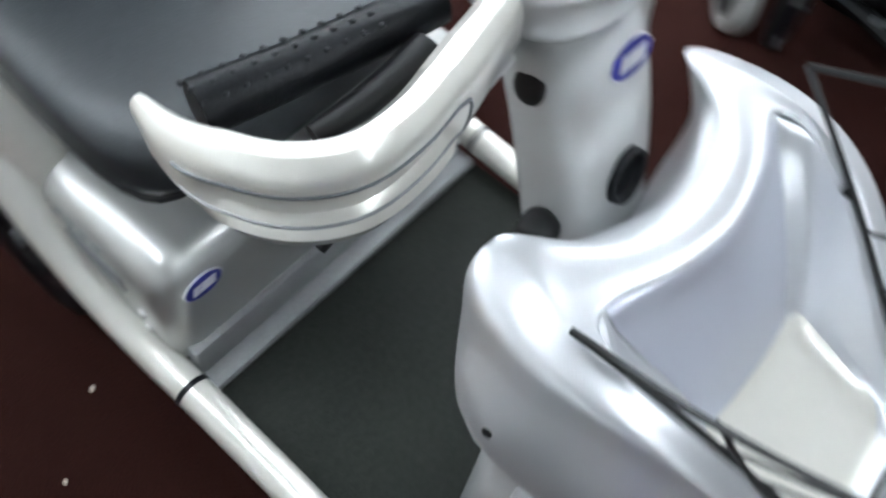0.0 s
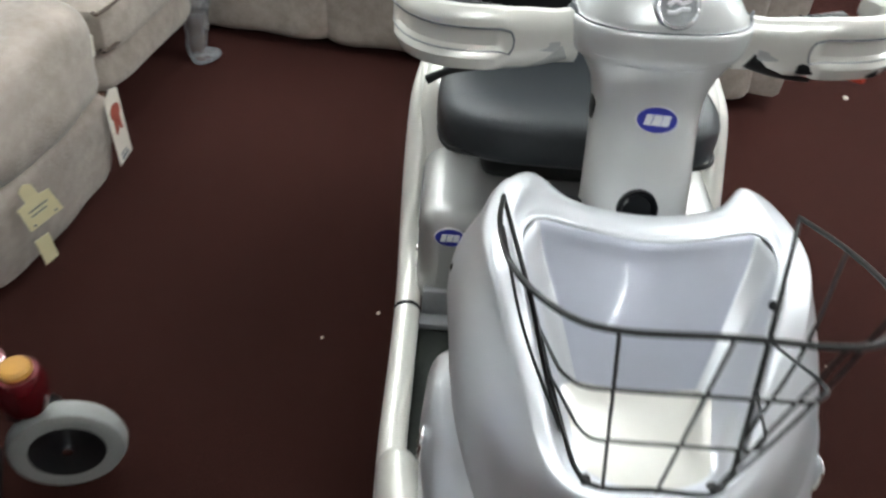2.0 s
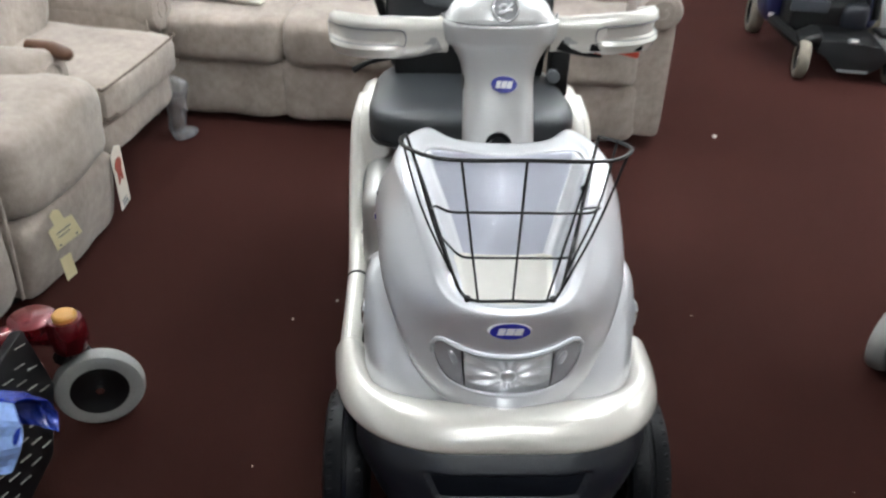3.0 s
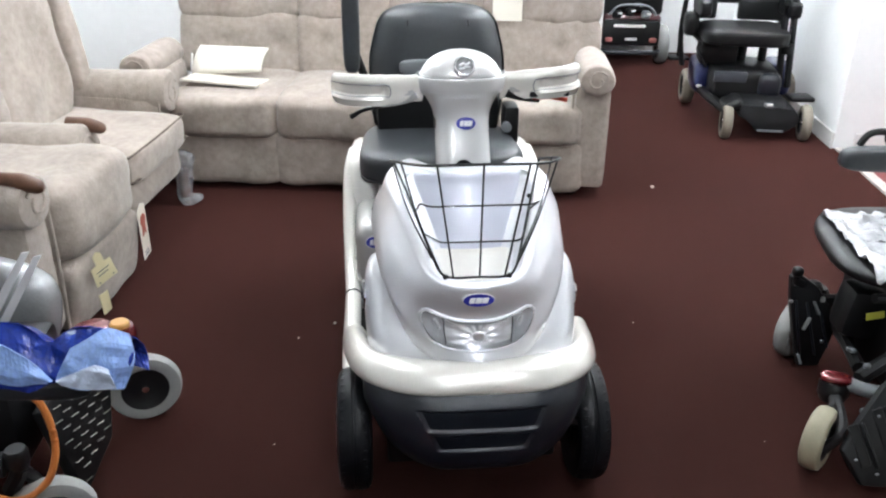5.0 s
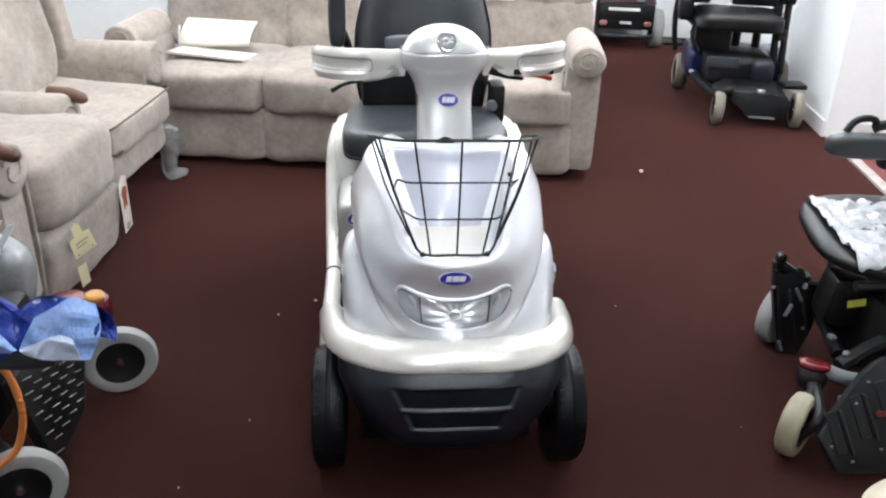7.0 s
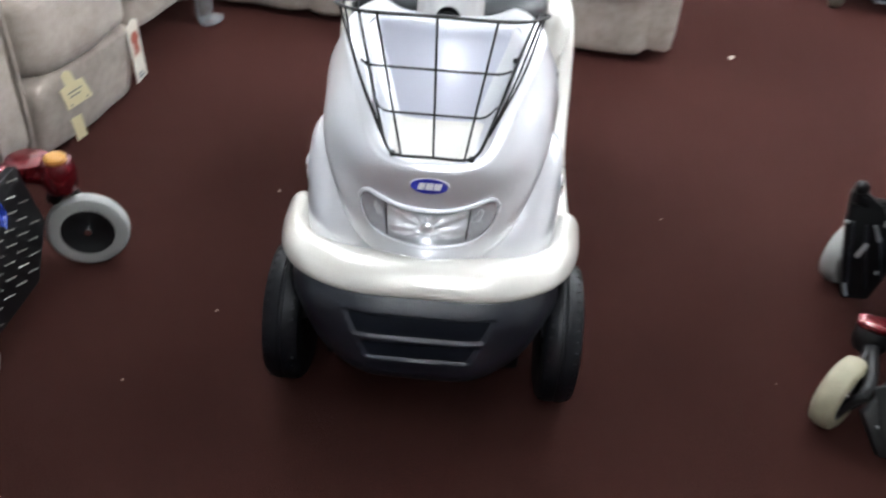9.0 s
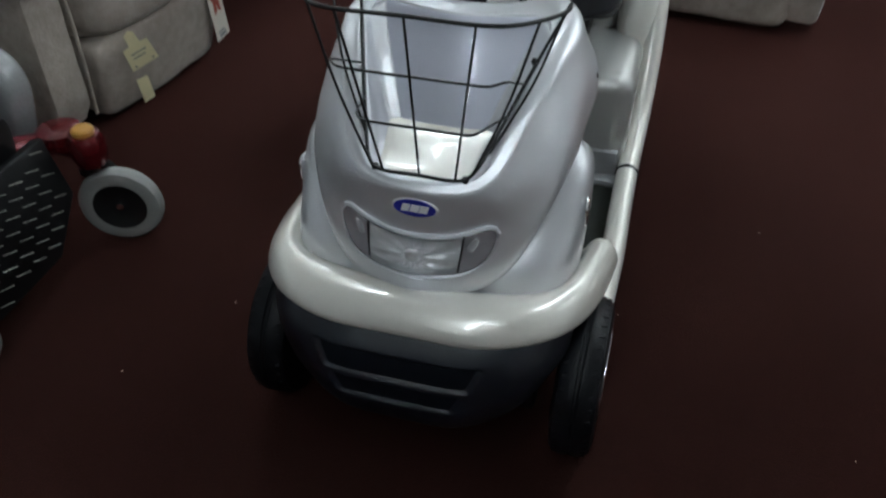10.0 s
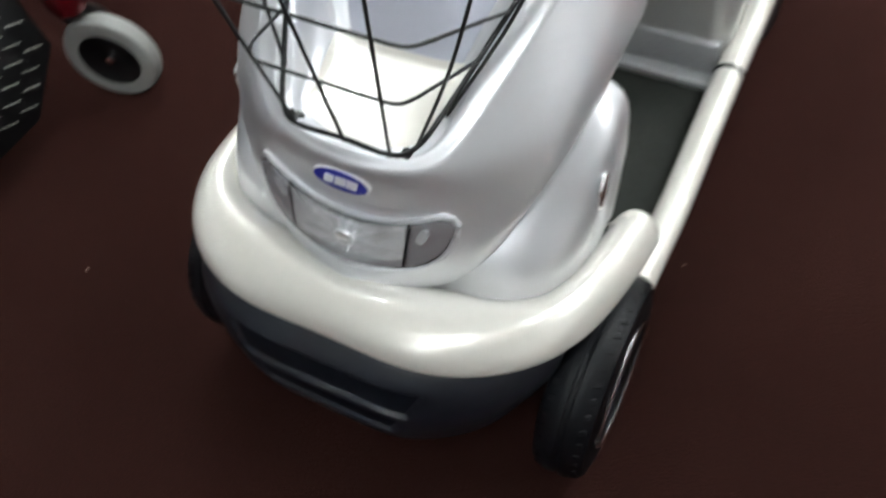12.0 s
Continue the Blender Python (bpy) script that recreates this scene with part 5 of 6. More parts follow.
bag = thing("carrier_bag", pose(-0.85, -0.3, 0.58), "crumpled blue and white plastic carrier bag over an armrest", "bag")
bag_sides = (
    ("bag_back", [
        [(-0.960, -0.335, 0.741), (-0.897, -0.335, 0.743), (-0.864, -0.335, 0.725), (-0.840, -0.335, 0.703), (-0.793, -0.335, 0.727), (-0.734, -0.335, 0.726), (-0.697, -0.335, 0.711)],
        [(-0.960, -0.280, 0.699), (-0.897, -0.280, 0.701), (-0.864, -0.280, 0.683), (-0.840, -0.280, 0.661), (-0.793, -0.280, 0.685), (-0.734, -0.280, 0.684), (-0.697, -0.280, 0.669)],
        [(-0.960, -0.245, 0.649), (-0.897, -0.245, 0.651), (-0.864, -0.245, 0.633), (-0.840, -0.245, 0.611), (-0.793, -0.245, 0.635), (-0.734, -0.245, 0.634), (-0.697, -0.245, 0.619)],
        [(-0.960, -0.250, 0.607), (-0.897, -0.250, 0.609), (-0.864, -0.250, 0.591), (-0.840, -0.250, 0.569), (-0.793, -0.250, 0.593), (-0.734, -0.250, 0.592), (-0.697, -0.250, 0.577)]], 0.007, 7.0, BAG_BLUE, "deep blue back of the bag"),
    ("bag_front", [
        [(-0.959, -0.337, 0.740), (-0.896, -0.337, 0.742), (-0.863, -0.337, 0.724), (-0.839, -0.337, 0.702), (-0.793, -0.337, 0.726), (-0.735, -0.337, 0.726), (-0.698, -0.337, 0.710)],
        [(-0.955, -0.360, 0.716), (-0.894, -0.360, 0.713), (-0.861, -0.360, 0.694), (-0.836, -0.360, 0.677), (-0.790, -0.360, 0.699), (-0.732, -0.360, 0.709), (-0.686, -0.360, 0.698)],
        [(-0.959, -0.370, 0.680), (-0.897, -0.370, 0.678), (-0.863, -0.370, 0.664), (-0.837, -0.370, 0.654), (-0.793, -0.370, 0.664), (-0.735, -0.370, 0.670), (-0.686, -0.370, 0.674)],
        [(-0.977, -0.358, 0.621), (-0.914, -0.358, 0.615), (-0.883, -0.358, 0.609), (-0.841, -0.358, 0.629), (-0.804, -0.358, 0.625), (-0.746, -0.358, 0.620), (-0.707, -0.358, 0.640)]], 0.008, 3.0, BAG_BLUE, "deep blue front of the bag"),
    ("bag_lobe", [
        [(-0.792, -0.372, 0.711), (-0.751, -0.376, 0.731), (-0.715, -0.372, 0.743), (-0.690, -0.352, 0.721)],
        [(-0.804, -0.380, 0.688), (-0.749, -0.392, 0.712), (-0.710, -0.390, 0.715), (-0.685, -0.360, 0.692)],
        [(-0.819, -0.380, 0.660), (-0.763, -0.395, 0.679), (-0.720, -0.392, 0.675), (-0.689, -0.364, 0.663)],
        [(-0.827, -0.378, 0.643), (-0.774, -0.388, 0.629), (-0.730, -0.386, 0.624), (-0.710, -0.364, 0.614)]], 0.007, 5.0, BAG_PALE, "pale blue lobe of the bag"),
    ("bag_hem", [
        [(-0.818, -0.400, 0.661), (-0.783, -0.400, 0.674), (-0.746, -0.400, 0.684), (-0.723, -0.400, 0.674)],
        [(-0.814, -0.403, 0.658), (-0.779, -0.403, 0.659), (-0.745, -0.403, 0.660), (-0.718, -0.403, 0.654)],
        [(-0.813, -0.396, 0.647), (-0.776, -0.396, 0.634), (-0.747, -0.396, 0.628), (-0.715, -0.396, 0.630)]], 0.005, 12.0, BAG_WHITE, "white crumpled hem of the bag"),
    ("bag_fold", [
        [(-0.940, -0.386, 0.737), (-0.904, -0.386, 0.728), (-0.875, -0.386, 0.707), (-0.845, -0.386, 0.677), (-0.823, -0.386, 0.651)],
        [(-0.945, -0.394, 0.701), (-0.908, -0.394, 0.692), (-0.878, -0.394, 0.678), (-0.850, -0.394, 0.665), (-0.828, -0.394, 0.653)],
        [(-0.957, -0.388, 0.655), (-0.919, -0.388, 0.648), (-0.887, -0.388, 0.640), (-0.861, -0.388, 0.642), (-0.836, -0.388, 0.645)]], 0.005, 9.0, BAG_PALE, "pale blue fold of the bag"),
)
for nm, guide, amount, seed, ma, lb in bag_sides:
    part(nm, bag_sheet(guide, amount, seed), ma, bag, lb, smooth=False).modifiers.new("thick", "SOLIDIFY").thickness = 0.0015

# ---- the power chair across the aisle ----
pc = thing("power_wheelchair", pose(1.35, 0.32, 0), "black power wheelchair with cream casters and wrapped seat", "wheelchair")
for c, turn, cap in (((0.950, 0.05, 0.09), -45, (1.035, 0.165, 0.185)), ((1.145, 0.615, 0.10), -52, (1.19, 0.615, 0.24))):
    caster(pc, c, c[2], 0.058, turn, TYRE_CREAM if c[1] < 0.3 else TYRE_GREY, "cream caster tyre" if c[1] < 0.3 else "pale grey caster tyre")
    part("fork", join(tube([(c[0] - 0.01, c[1] - 0.048, c[2]), (c[0] + 0.03, c[1] - 0.045, c[2] + 0.06), (cap[0], cap[1] - 0.01, cap[2] - 0.02)], 0.014, 8, 4), tube([(c[0] + 0.01, c[1] + 0.048, c[2]), (c[0] + 0.05, c[1] + 0.045, c[2] + 0.06), (cap[0], cap[1] + 0.01, cap[2] - 0.02)], 0.014, 8, 4)), BLACK, pc, "black caster fork")
    part("caster_housing", lathe([(0.034, -0.05), (0.042, -0.03), (0.042, 0.0), (0.034, 0.012), (0.0, 0.014)], 18, pose(*cap)), BLACK, pc)
part("red_cap", pillow((0.085, 0.05, 0.024), pose(1.030, 0.16, 0.207, 0, 0, -24), 0.6, 4), RED, pc, "glossy red cap")
part("grey_link", tube([(1.06, 0.15, 0.195), (1.10, 0.13, 0.185), (1.16, 0.12, 0.175)], 0.020, 10, 4), GREY, pc, "grey link arm")
pa = pose(1.12, 0.50, 0.19, -4, 0, -8)
fa = part("footplate", prism([(-0.082, 0.155), (-0.055, 0.165), (0.005, 0.125), (0.06, 0.05), (0.08, 0.02), (0.075, -0.06), (0.05, -0.15), (-0.015, -0.155), (-0.04, -0.06), (-0.068, 0.06)], 0.026, pa @ pose(0, -0.013, 0), 0.005), BLACK, pc, "black footplate folded upright")
for u, v, tilt, l in ((-0.035, -0.02, -12, 0.20), (0.005, -0.02, -16, 0.19), (0.045, -0.02, -18, 0.13)):
    part("plate_rib", box((0.007, 0.010, l), pa @ pose(u, -0.016, v, 0, tilt, 0), 0.002, 1), SKIRT, fa)
for u, v, w, h, tilt in ((-0.012, 0.0, 0.012, 0.046, 18), (0.024, 0.085, 0.014, 0.018, 0), (0.010, 0.055, 0.010, 0.050, -28), (-0.072, 0.075, 0.014, 0.010, 0), (-0.016, -0.125, 0.010, 0.040, -24), (0.044, -0.06, 0.010, 0.010, 0)):
    part("plate_fitting", box((w, 0.008, h), pa @ pose(u, -0.019, v, 0, tilt, 0), 0.002, 1), TYRE_GREY if w > 0.011 else GREY, fa)
part("pivot_knob", join(pillow((0.034, 0.034, 0.034), pose(1.052, 0.50, 0.368), 0.8, 4), tube([(1.052, 0.50, 0.33), (1.052, 0.50, 0.36)], 0.011, 8, 1)), BLACK, pc)
part("pivot_arm", tube([(1.19, 0.60, 0.25), (1.14, 0.54, 0.30), (1.09, 0.515, 0.315), (1.05, 0.505, 0.335)], 0.016, 8, 4), BLACK, pc)
pb = pose(1.10, 0.0, 0.17, -28.8, 0, 0)
fb = part("near_footplate", prism([(-0.139, -0.063), (-0.091, -0.159), (-0.02, -0.165), (0.20, -0.15), (0.24, 0.09), (0.131, 0.134), (0.053, 0.139), (0.02, 0.122), (-0.01, 0.096), (-0.082, 0.010)], 0.026, pb @ pose(0, -0.013, 0), 0.007), PLATE, pc, "dark grey slotted footplate")
for u, v in ((-0.075, -0.055), (-0.008, -0.015), (0.062, 0.020), (0.13, 0.030)):
    part("slot", box((0.030, 0.006, 0.115), pb @ pose(u - 0.016, -0.0125, v, 0, -16, 0), 0.002, 1), BLACK, fb, "dark slot")
    part("rib", box((0.009, 0.012, 0.125), pb @ pose(u + 0.010, -0.017, v, 0, -16, 0), 0.003, 1), PLATE, fb)
for u, v in ((-0.105, -0.09), (-0.035, 0.02), (0.0, 0.075), (0.03, -0.10), (-0.05, -0.13)):
    part("rivet", pillow((0.010, 0.008, 0.008), pb @ pose(u, -0.016, v), 0.9, 3), GREY, fb)
part("red_latch", pillow((0.034, 0.014, 0.022), pb @ pose(0.031, -0.020, -0.009), 0.6, 3), RED, fb, "small red latch")
part("red_latch", box((0.04, 0.014, 0.018), pb @ pose(0.066, -0.020, -0.135), 0.003, 1), RED, fb, "small red latch")
part("battery_box", box((0.44, 0.40, 0.25), pose(1.46, 0.38, 0.22), 0.03), BLACK, pc, "black battery box")
part("front_box", pillow((0.12, 0.11, 0.16), pose(1.20, 0.385, 0.295, 0, 8, -6), 0.35, 5), BLACK, pc, "black rounded front box")
part("warning_label", box((0.054, 0.003, 0.024), pose(1.212, 0.320, 0.308, 0, -10, -4), 0.001, 1), mat("yellow_label", (0.66, 0.64, 0.10), 0.5, 0, 0.05, 20), pc, "yellow warning label")
part("frame_tube", tube([(1.10, 0.16, 0.20), (1.22, 0.20, 0.24), (1.40, 0.22, 0.28)], 0.022, 8, 4), BLACK, pc)
part("frame_tube", tube([(1.17, 0.58, 0.22), (1.28, 0.54, 0.24), (1.42, 0.50, 0.28)], 0.022, 8, 4), BLACK, pc)
part("cross_brace", tube([(1.16, 0.26, 0.17), (1.18, 0.36, 0.18), (1.20, 0.50, 0.19)], 0.02, 8, 4), BLACK, pc)
for x, y, z in ((1.165, 0.33, 0.19), (1.155, 0.30, 0.205), (1.25, 0.30, 0.20), (1.12, 0.17, 0.235), (1.08, 0.08, 0.15)):
    part("chrome_nut", pillow((0.020, 0.018, 0.016), pose(x, y, z), 0.8, 3), GREY, pc)
sm = pose(1.41, 0.445, 0.462, 0, -2, -14)
part("seat_pad", pillow((0.60, 0.58, 0.070), sm, 0.62, 11), BLACK, pc, "black seat pad under clear wrap")
part("seat_rail", tube([(1.14, 0.24, 0.41), (1.35, 0.26, 0.40), (1.55, 0.29, 0.40)], 0.014, 8, 4), BLACK, pc)
part("seat_post", tube([(1.42, 0.40, 0.30), (1.42, 0.40, 0.46)], 0.05, 12, 1), BLACK, pc)
part("armrest_pad", pillow((0.40, 0.075, 0.072), pose(1.362, 0.60, 0.690, 0, 3, 4), 0.45, 6), VINYL, pc, "black padded armrest")
part("armrest_bracket", box((0.18, 0.05, 0.05), pose(1.44, 0.60, 0.645), 0.012), BLACK, pc)
part("armrest_tube", tube([(1.42, 0.60, 0.655), (1.50, 0.62, 0.64), (1.56, 0.66, 0.52), (1.56, 0.64, 0.34)], 0.014, 8, 5), BLACK, pc)
part("control_loop", join(tube([(1.232, 0.62, 0.728), (1.25, 0.62, 0.758), (1.275, 0.62, 0.770), (1.312, 0.62, 0.768), (1.328, 0.62, 0.745)], 0.011, 8, 5), tube([(1.318, 0.62, 0.742), (1.36, 0.62, 0.752), (1.46, 0.62, 0.745)], 0.016, 8, 4)), BLACK, pc, "black control loop")
part("seat_back", pillow((0.10, 0.46, 0.55), pose(1.76, 0.55, 0.78, 0, 10, 12), 0.3, 6), VINYL, pc, "black seat back")
for y in (0.02, 0.74):
    caster(pc, (1.64, y, 0.165), 0.165, 0.08, 0, TYRE_GREY, "grey drive tyre")


def crinkled_sheet(m, w, d, n, height, seed, hang=0.0):
    """A creased sheet lying over a seat, its near edge hanging down by hang."""
    bm = bmesh.new()
    grid = []
    for i in range(n + 1):
        row = []
        for k in range(n + 1):
            x, y = (i / n - 0.5) * w, (k / n - 0.5) * d
            q = Vector((x, y, 0)) * 11
            fold = abs(noise.noise(q + Vector((seed, 0, 0)))) + 0.6 * abs(noise.noise(q * 2.3 + Vector((0, seed, 0)))) + 0.3 * noise.noise(q * 5 + Vector((0, 0, seed)))
            edge = max(0.0, abs(2 * k / n - 1) - 0.86) / 0.14
            wave = 0.025 * noise.noise(Vector((x * 7, y * 7, seed + 4)))
            z = height * fold - (hang * edge if k < n / 2 else 0.02 * edge)
            row.append(bm.verts.new(m @ Vector((x + wave * (1 if abs(2 * i / n - 1) > 0.7 else 0.3), y + wave * 0.6, z))))
        grid.append(row)
    for a, b in zip(grid, grid[1:]):
        for k in range(n):
            bm.faces.new((a[k], a[k + 1], b[k + 1], b[k]))
    return bm


wrap = part("seat_wrap", crinkled_sheet(sm @ pose(0.005, -0.02, 0.031, 0, 0, 6), 0.50, 0.46, 46, 0.031, 4.0, 0.03), FILM)
wrap.modifiers.new("thick", "SOLIDIFY").thickness = 0.001
tagged(wrap, "crumpled clear plastic wrap lying over a seat", "plastic wrap")
WHITE_PACK = mat("white_packing", (0.80, 0.81, 0.82), 0.5, 0, 0.06, 14)
for nm, mm, w, d, sd, ma, lb in (("packing_sheet", sm @ pose(0.06, -0.165, 0.052, 3, 0, 8), 0.34, 0.20, 8.0, WHITE_PACK, "white packing sheet lying on the wrapped seat"), ("packing_paper", sm @ pose(0.08, 0.10, 0.062, 0, 3, 20), 0.22, 0.20, 6.0, PAPER, "cream crumpled paper lying on the wrapped seat")):
    sheet = part(nm, crinkled_sheet(mm, w, d, 18, 0.026, sd, 0.02), ma, smooth=False)
    sheet.modifiers.new("thick", "SOLIDIFY").thickness = 0.001
    tagged(sheet, lb, "packing")
rug = part("fleece_cushion", pillow((0.36, 0.34, 0.16), pose(1.13, -0.36, 0.08, 0, 0, 18), 0.6, 14, 0.012), mat("cream_fleece", (0.60, 0.53, 0.42), 0.95, 0, 0.2, 30, 1.0, 90), None)
tagged(rug, "cream fleece cushion lying on the carpet", "cushion")

# ---- scooters at the far end ----
blue = thing("travel_scooter", ROOM @ pose(1.627, 3.55, 0, 0, 0, -4), "navy and black travel scooter with cream tyres", "mobility scooter")
for x, y in ((-0.225, -0.36), (0.225, -0.33)):
    caster(blue, tuple(root_matrix(blue) @ Vector((x, y, 0.105))), 0.105, 0.06, -16, TYRE_DULL, "cream front tyre")
for x, y in ((-0.36, 0.42), (0.28, 0.42)):
    caster(blue, tuple(root_matrix(blue) @ Vector((x, y, 0.115))), 0.115, 0.08, -12, TYRE_DULL, "cream rear tyre")
lpart("front_deck", prism([(-0.062, 0.060), (0.105, 0.058), (0.165, 0.10), (0.178, 0.155), (0.135, 0.205), (0.060, 0.192), (-0.02, 0.214), (-0.155, 0.212), (-0.172, 0.150), (-0.085, 0.108)], 0.26, pose(0, -0.40, 0), 0.010), PLATE, blue, "dark grey front deck")
lpart("deck_panel", box((0.30, 0.22, 0.02), pose(-0.04, -0.28, 0.20, 10, 0, 0), 0.006), BLACK, blue)
lpart("mudguard", box((0.14, 0.13, 0.028), pose(0.195, -0.25, 0.232, 0, 0, 6), 0.012), BLACK, blue)
lpart("mudguard", pillow((0.12, 0.20, 0.06), pose(-0.20, -0.30, 0.20, 0, -24, 0), 0.5, 5), BLACK, blue)
lpart("wheel_arm", tube([(-0.225, -0.34, 0.16), (-0.30, -0.10, 0.18), (-0.34, 0.20, 0.18)], 0.028, 8, 4), BLACK, blue)
lpart("badge_plate", pillow((0.055, 0.03, 0.03), pose(-0.005, -0.39, 0.215), 0.6, 4), GREY, blue)
lpart("deck_edge", box((0.15, 0.012, 0.012), pose(0.022, -0.402, 0.066), 0.003, 1), GREY, blue)
lpart("badge_glint", box((0.034, 0.006, 0.012), pose(-0.005, -0.408, 0.222), 0.002, 1), TRIM, blue)
lpart("power_base", pillow((0.40, 0.44, 0.22), pose(-0.10, 0.05, 0.26), 0.35, 6), BLACK, blue, "black motor housing")
lpart("housing_panel", box((0.19, 0.02, 0.065), pose(-0.20, -0.165, 0.32, 6, 0, 0), 0.006), mat("dark_grey_panel", (0.05, 0.055, 0.065), 0.35, 0, 0.1, 20), blue, "grey panel on the housing")
lpart("housing_pod", pillow((0.14, 0.12, 0.16), pose(0.03, -0.14, 0.27), 0.6, 5), SKIRT, blue)
for x in (-0.31, 0.15):
    lpart("side_cover", pillow((0.14, 0.36, 0.20), pose(x, 0.22, 0.25), 0.45, 6), NAVY, blue, "glossy navy side cover")
lpart("reflector", pillow((0.04, 0.014, 0.025), pose(-0.34, 0.045, 0.205), 0.8, 3), TRIM, blue)
for x in (-0.10, 0.02):
    lpart("seat_post", tube([(x, 0.10, 0.34), (x, 0.10, 0.52)], 0.026, 10, 1), BLACK, blue)
lpart("seat_pad", pillow((0.50, 0.44, 0.10), pose(-0.13, 0.02, 0.545), 0.35, 7), BLACK, blue, "black seat pad")
lpart("seat_frame", tube([(-0.36, -0.10, 0.50), (-0.38, 0.10, 0.50), (-0.36, 0.26, 0.52), (0.10, 0.26, 0.52), (0.12, -0.10, 0.50)], 0.016, 8, 4), BLACK, blue)
lpart("seat_back", pillow((0.50, 0.10, 0.44), pose(-0.13, 0.30, 0.90, -8, 0, 0), 0.3, 6), BLACK, blue, "black seat back")
for x in (-0.38, 0.13):
    lpart("armrest", pillow((0.08, 0.34, 0.10), pose(x, 0.06, 0.70), 0.4, 5), BLACK, blue, "black armrest")
    lpart("armrest_post", tube([(x, 0.24, 0.52), (x, 0.25, 0.62), (x, 0.18, 0.70)], 0.026, 8, 4), BLACK, blue)
lpart("armrest_cover", pillow((0.09, 0.14, 0.14), pose(-0.43, 0.10, 0.58), 0.5, 6), BLACK, blue, "black padded side cover")
for x in (0.085, 0.135):
    lpart("tiller_post", tube([(x + 0.02, -0.08, 0.25), (x + 0.01, -0.06, 0.45), (x, -0.05, 0.66), (x - 0.01, -0.04, 0.96)], 0.021, 8, 4), BLACK, blue, "black upright post")
lpart("back_frame", box((0.12, 0.06, 0.12), pose(-0.33, 0.22, 0.655), 0.015), BLACK, blue)
lpart("back_frame", box((0.28, 0.06, 0.12), pose(0.0, 0.22, 0.655), 0.015), BLACK, blue)
lpart("seat_box", box((0.22, 0.20, 0.14), pose(-0.26, 0.06, 0.43), 0.02), BLACK, blue, "black box under the seat")
lpart("post_collar", tube([(0.12, -0.08, 0.45), (0.118, -0.075, 0.51)], 0.040, 10, 1), BLACK, blue)
lpart("post_glint", box((0.03, 0.008, 0.012), pose(0.105, -0.112, 0.505), 0.002, 1), GREY, blue)
lpart("wire", tube([(-0.34, -0.10, 0.36), (-0.40, -0.08, 0.46), (-0.36, -0.02, 0.52)], 0.008, 6, 5), BLACK, blue)
lpart("side_frame", tube([(-0.44, 0.20, 0.30), (-0.47, 0.20, 0.50), (-0.46, 0.18, 0.75), (-0.44, 0.10, 0.90)], 0.016, 8, 4), BLACK, blue)

far = thing("mobility_scooter", ROOM @ pose(1.05, 5.15, 0), "black and dark red scooter parked at the far wall", "mobility scooter")
lpart("body", box((0.46, 0.60, 0.26), pose(0, 0.20, 0.28), 0.05, 3), mat("dark_red_paint", (0.05, 0.006, 0.008), 0.3, 0.2, 0.1, 20, coat=0.6), far, "dark red rear body")
for x, z in ((-0.12, 0.40), (-0.02, 0.42), (0.10, 0.40), (0.04, 0.46)):
    lpart("rear_fitting", pillow((0.07, 0.05, 0.06), pose(x, -0.10, z), 0.5, 4), BLACK if x < 0.05 else GREY, far)
    # pale bars painted as glints among the dark fittings
    lpart("pale_glint_bar", box((0.03, 0.008, 0.012), pose(x + 0.02, -0.13, z + 0.01), 0.002, 1), TRIM, far)
lpart("rear_panel", box((0.44, 0.05, 0.20), pose(0, -0.10, 0.26), 0.02), BLACK, far)
lpart("bumper_bar", tube([(-0.22, -0.13, 0.13), (-0.16, -0.16, 0.12), (0.16, -0.16, 0.12), (0.22, -0.13, 0.13)], 0.018, 8, 4), SKIRT, far, "black bumper bar")
lpart("chrome_strip", box((0.24, 0.012, 0.022), pose(-0.02, -0.132, 0.317), 0.003, 1), TRIM, far, "pale trim strip")
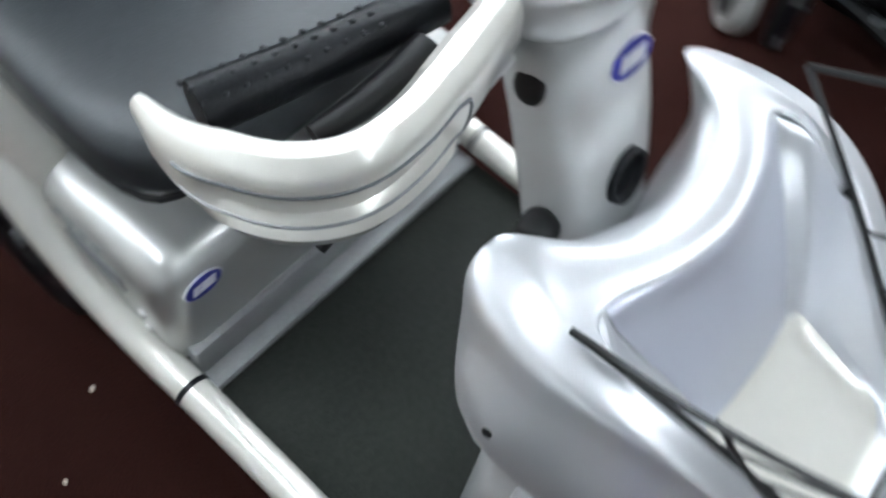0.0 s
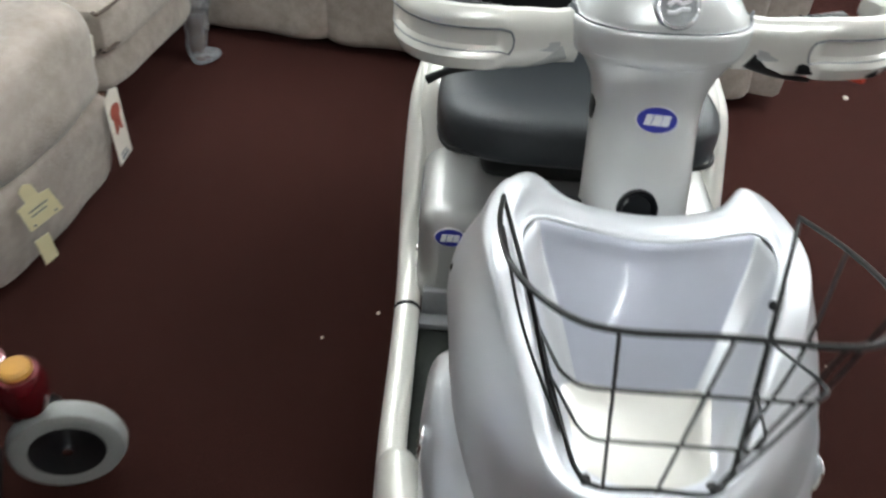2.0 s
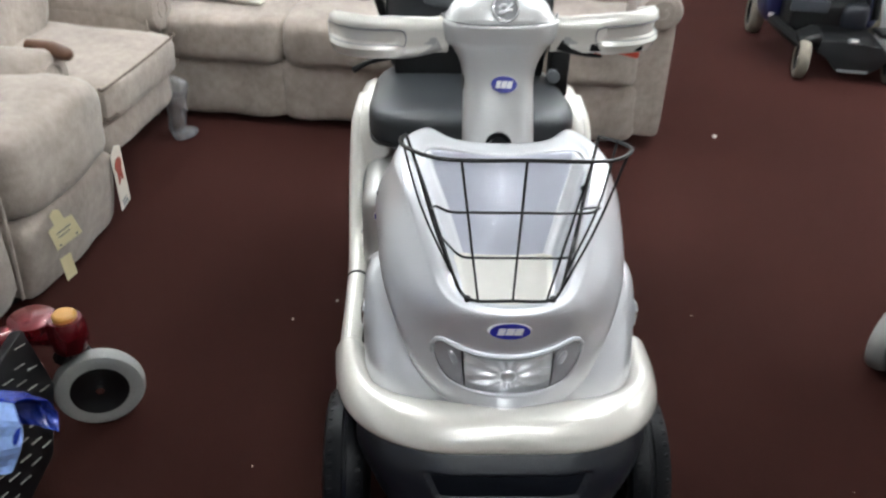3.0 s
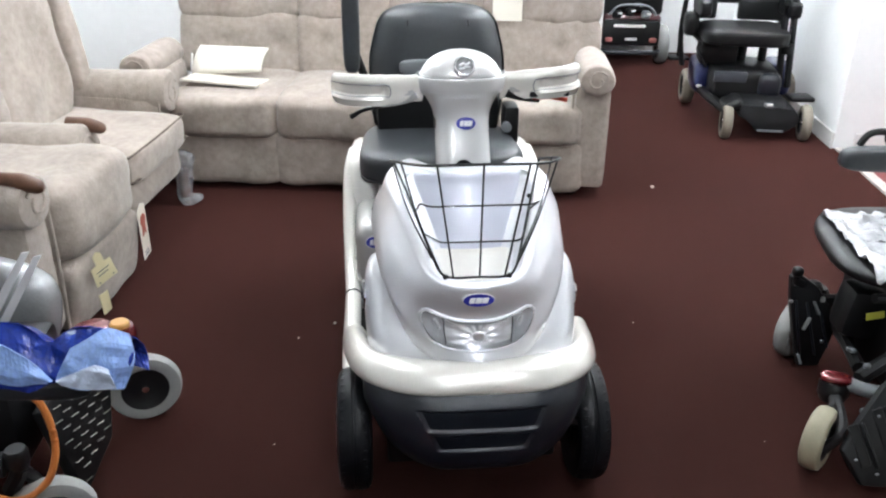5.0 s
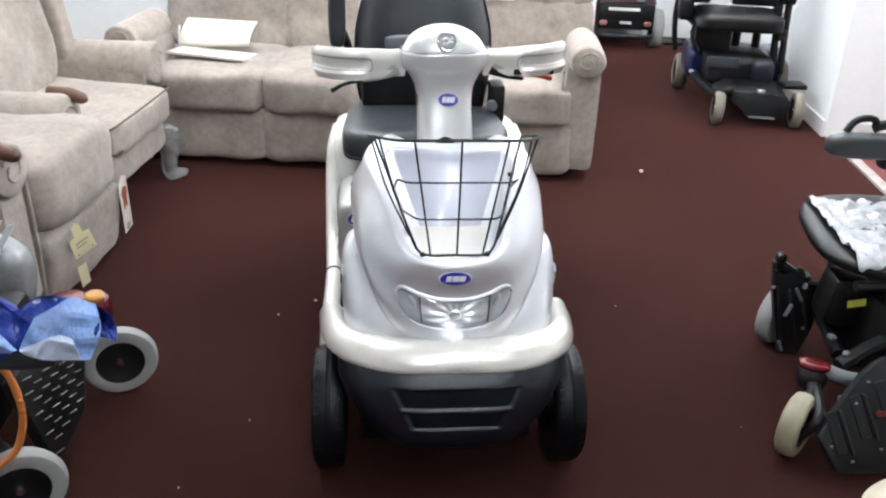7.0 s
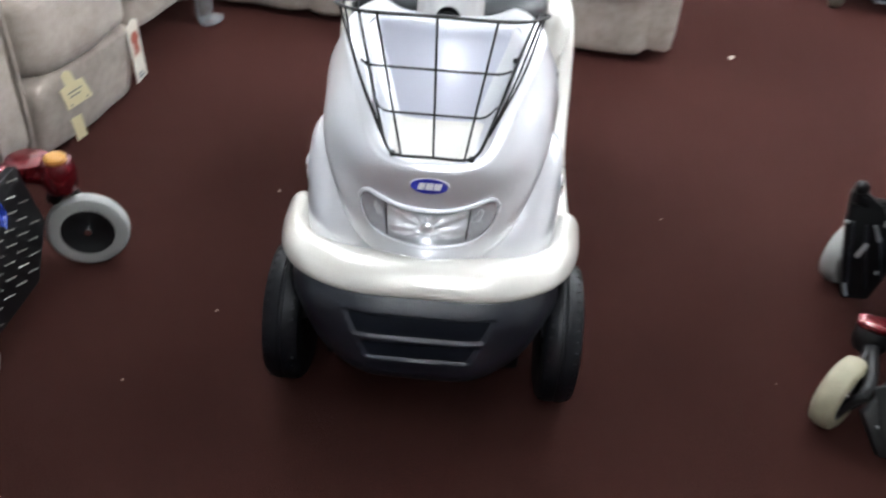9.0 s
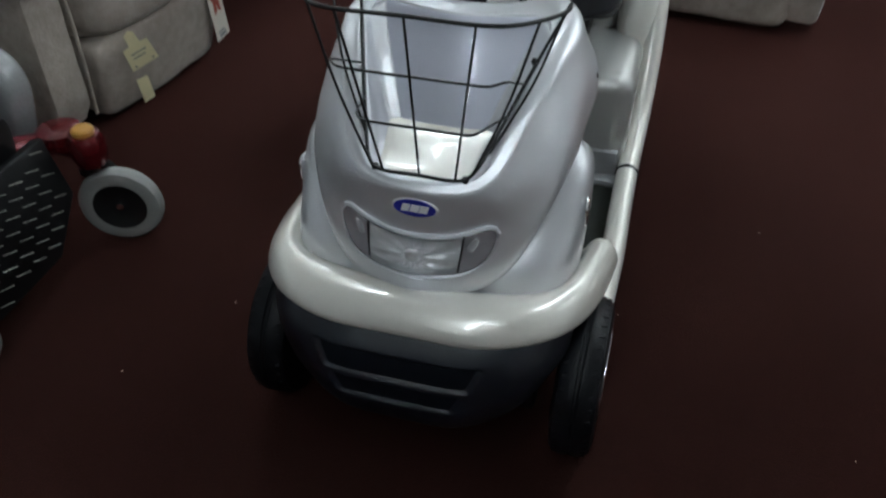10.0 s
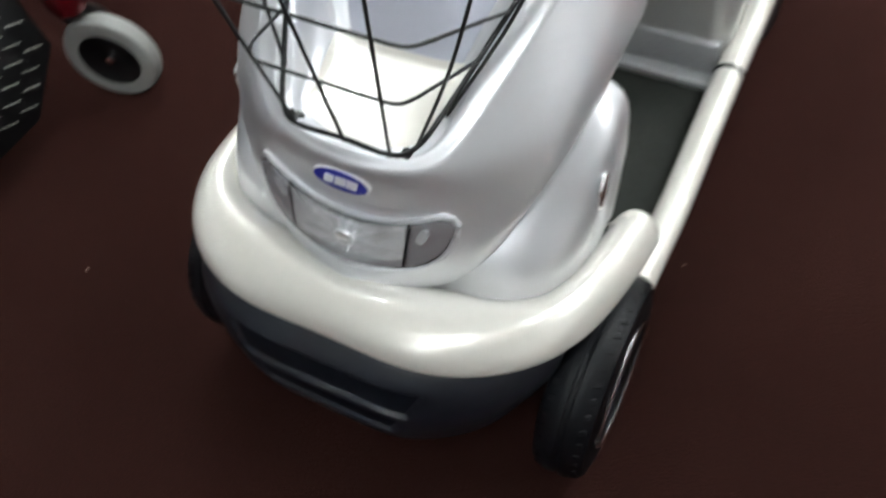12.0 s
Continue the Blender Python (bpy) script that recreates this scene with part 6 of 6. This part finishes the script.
lpart("number_bar", box((0.09, 0.006, 0.02), pose(0, -0.128, 0.215), 0.002, 1), TRIM, far)
for x in (-0.17, 0.17):
    lpart("tail_light", pillow((0.06, 0.02, 0.04), pose(x, -0.125, 0.21), 0.6, 4), mat("tail_lens", (0.32, 0.12, 0.11), 0.25, 0, 0.1, 20), far, "pale red tail light")
    caster(far, tuple(root_matrix(far) @ Vector((x * 1.58, 0.05, 0.15))), 0.15, 0.09, -8.5, TYRE_GREY, "grey rear tyre")
lpart("seat_pad", pillow((0.46, 0.44, 0.12), pose(0, 0.15, 0.58), 0.35, 7), VINYL, far, "black seat pad")
lpart("seat_back", pillow((0.46, 0.12, 0.54), pose(0, -0.02, 0.86, 6, 0, 0), 0.35, 7), BLACK, far, "black seat back")
lpart("seat_post", tube([(0, 0.15, 0.38), (0, 0.15, 0.54)], 0.05, 10, 1), BLACK, far)
lpart("rear_box", box((0.46, 0.16, 0.22), pose(0, 0.0, 0.50), 0.03), BLACK, far, "black rear box")
lpart("basket_frame", tube([(-0.18, -0.11, 0.40), (-0.10, -0.13, 0.47), (0.10, -0.13, 0.47), (0.18, -0.11, 0.40)], 0.010, 6, 4), GREY, far)
stand = thing("coat_stand", ROOM @ pose(1.50, 5.38, 0), "thin black metal stand against the far wall", "stand")
lpart("pole", tube([(0, 0, 0.02), (0.01, 0, 0.5), (0.04, 0, 1.1)], 0.012, 8, 3), BLACK, stand)
lpart("foot", box((0.16, 0.16, 0.02), pose(0, 0, 0.01), 0.006), BLACK, stand)

# ---- crumbs on the carpet ----
for i, (x, y) in enumerate(((-0.511, 0.82), (-0.389, 0.914), (1.159, 2.181), (0.855, 0.150), (-0.681, -0.028), (0.352, 0.439), (-0.538, 0.239), (0.673, 0.844))):
    tagged(part("paper_scrap", crumpled(((0.009, 0.007, 0.004) if i < 2 else (0.026, 0.016, 0.012) if i == 2 else (0.0035, 0.003, 0.002)), pose(x, y, 0.005, 0, 0, 40 * i), 1.0 + i, 0.003, 3, 90, 0.6), PAPER), "tiny pale scrap of paper on the carpet", "scrap", "scraps on the carpet")
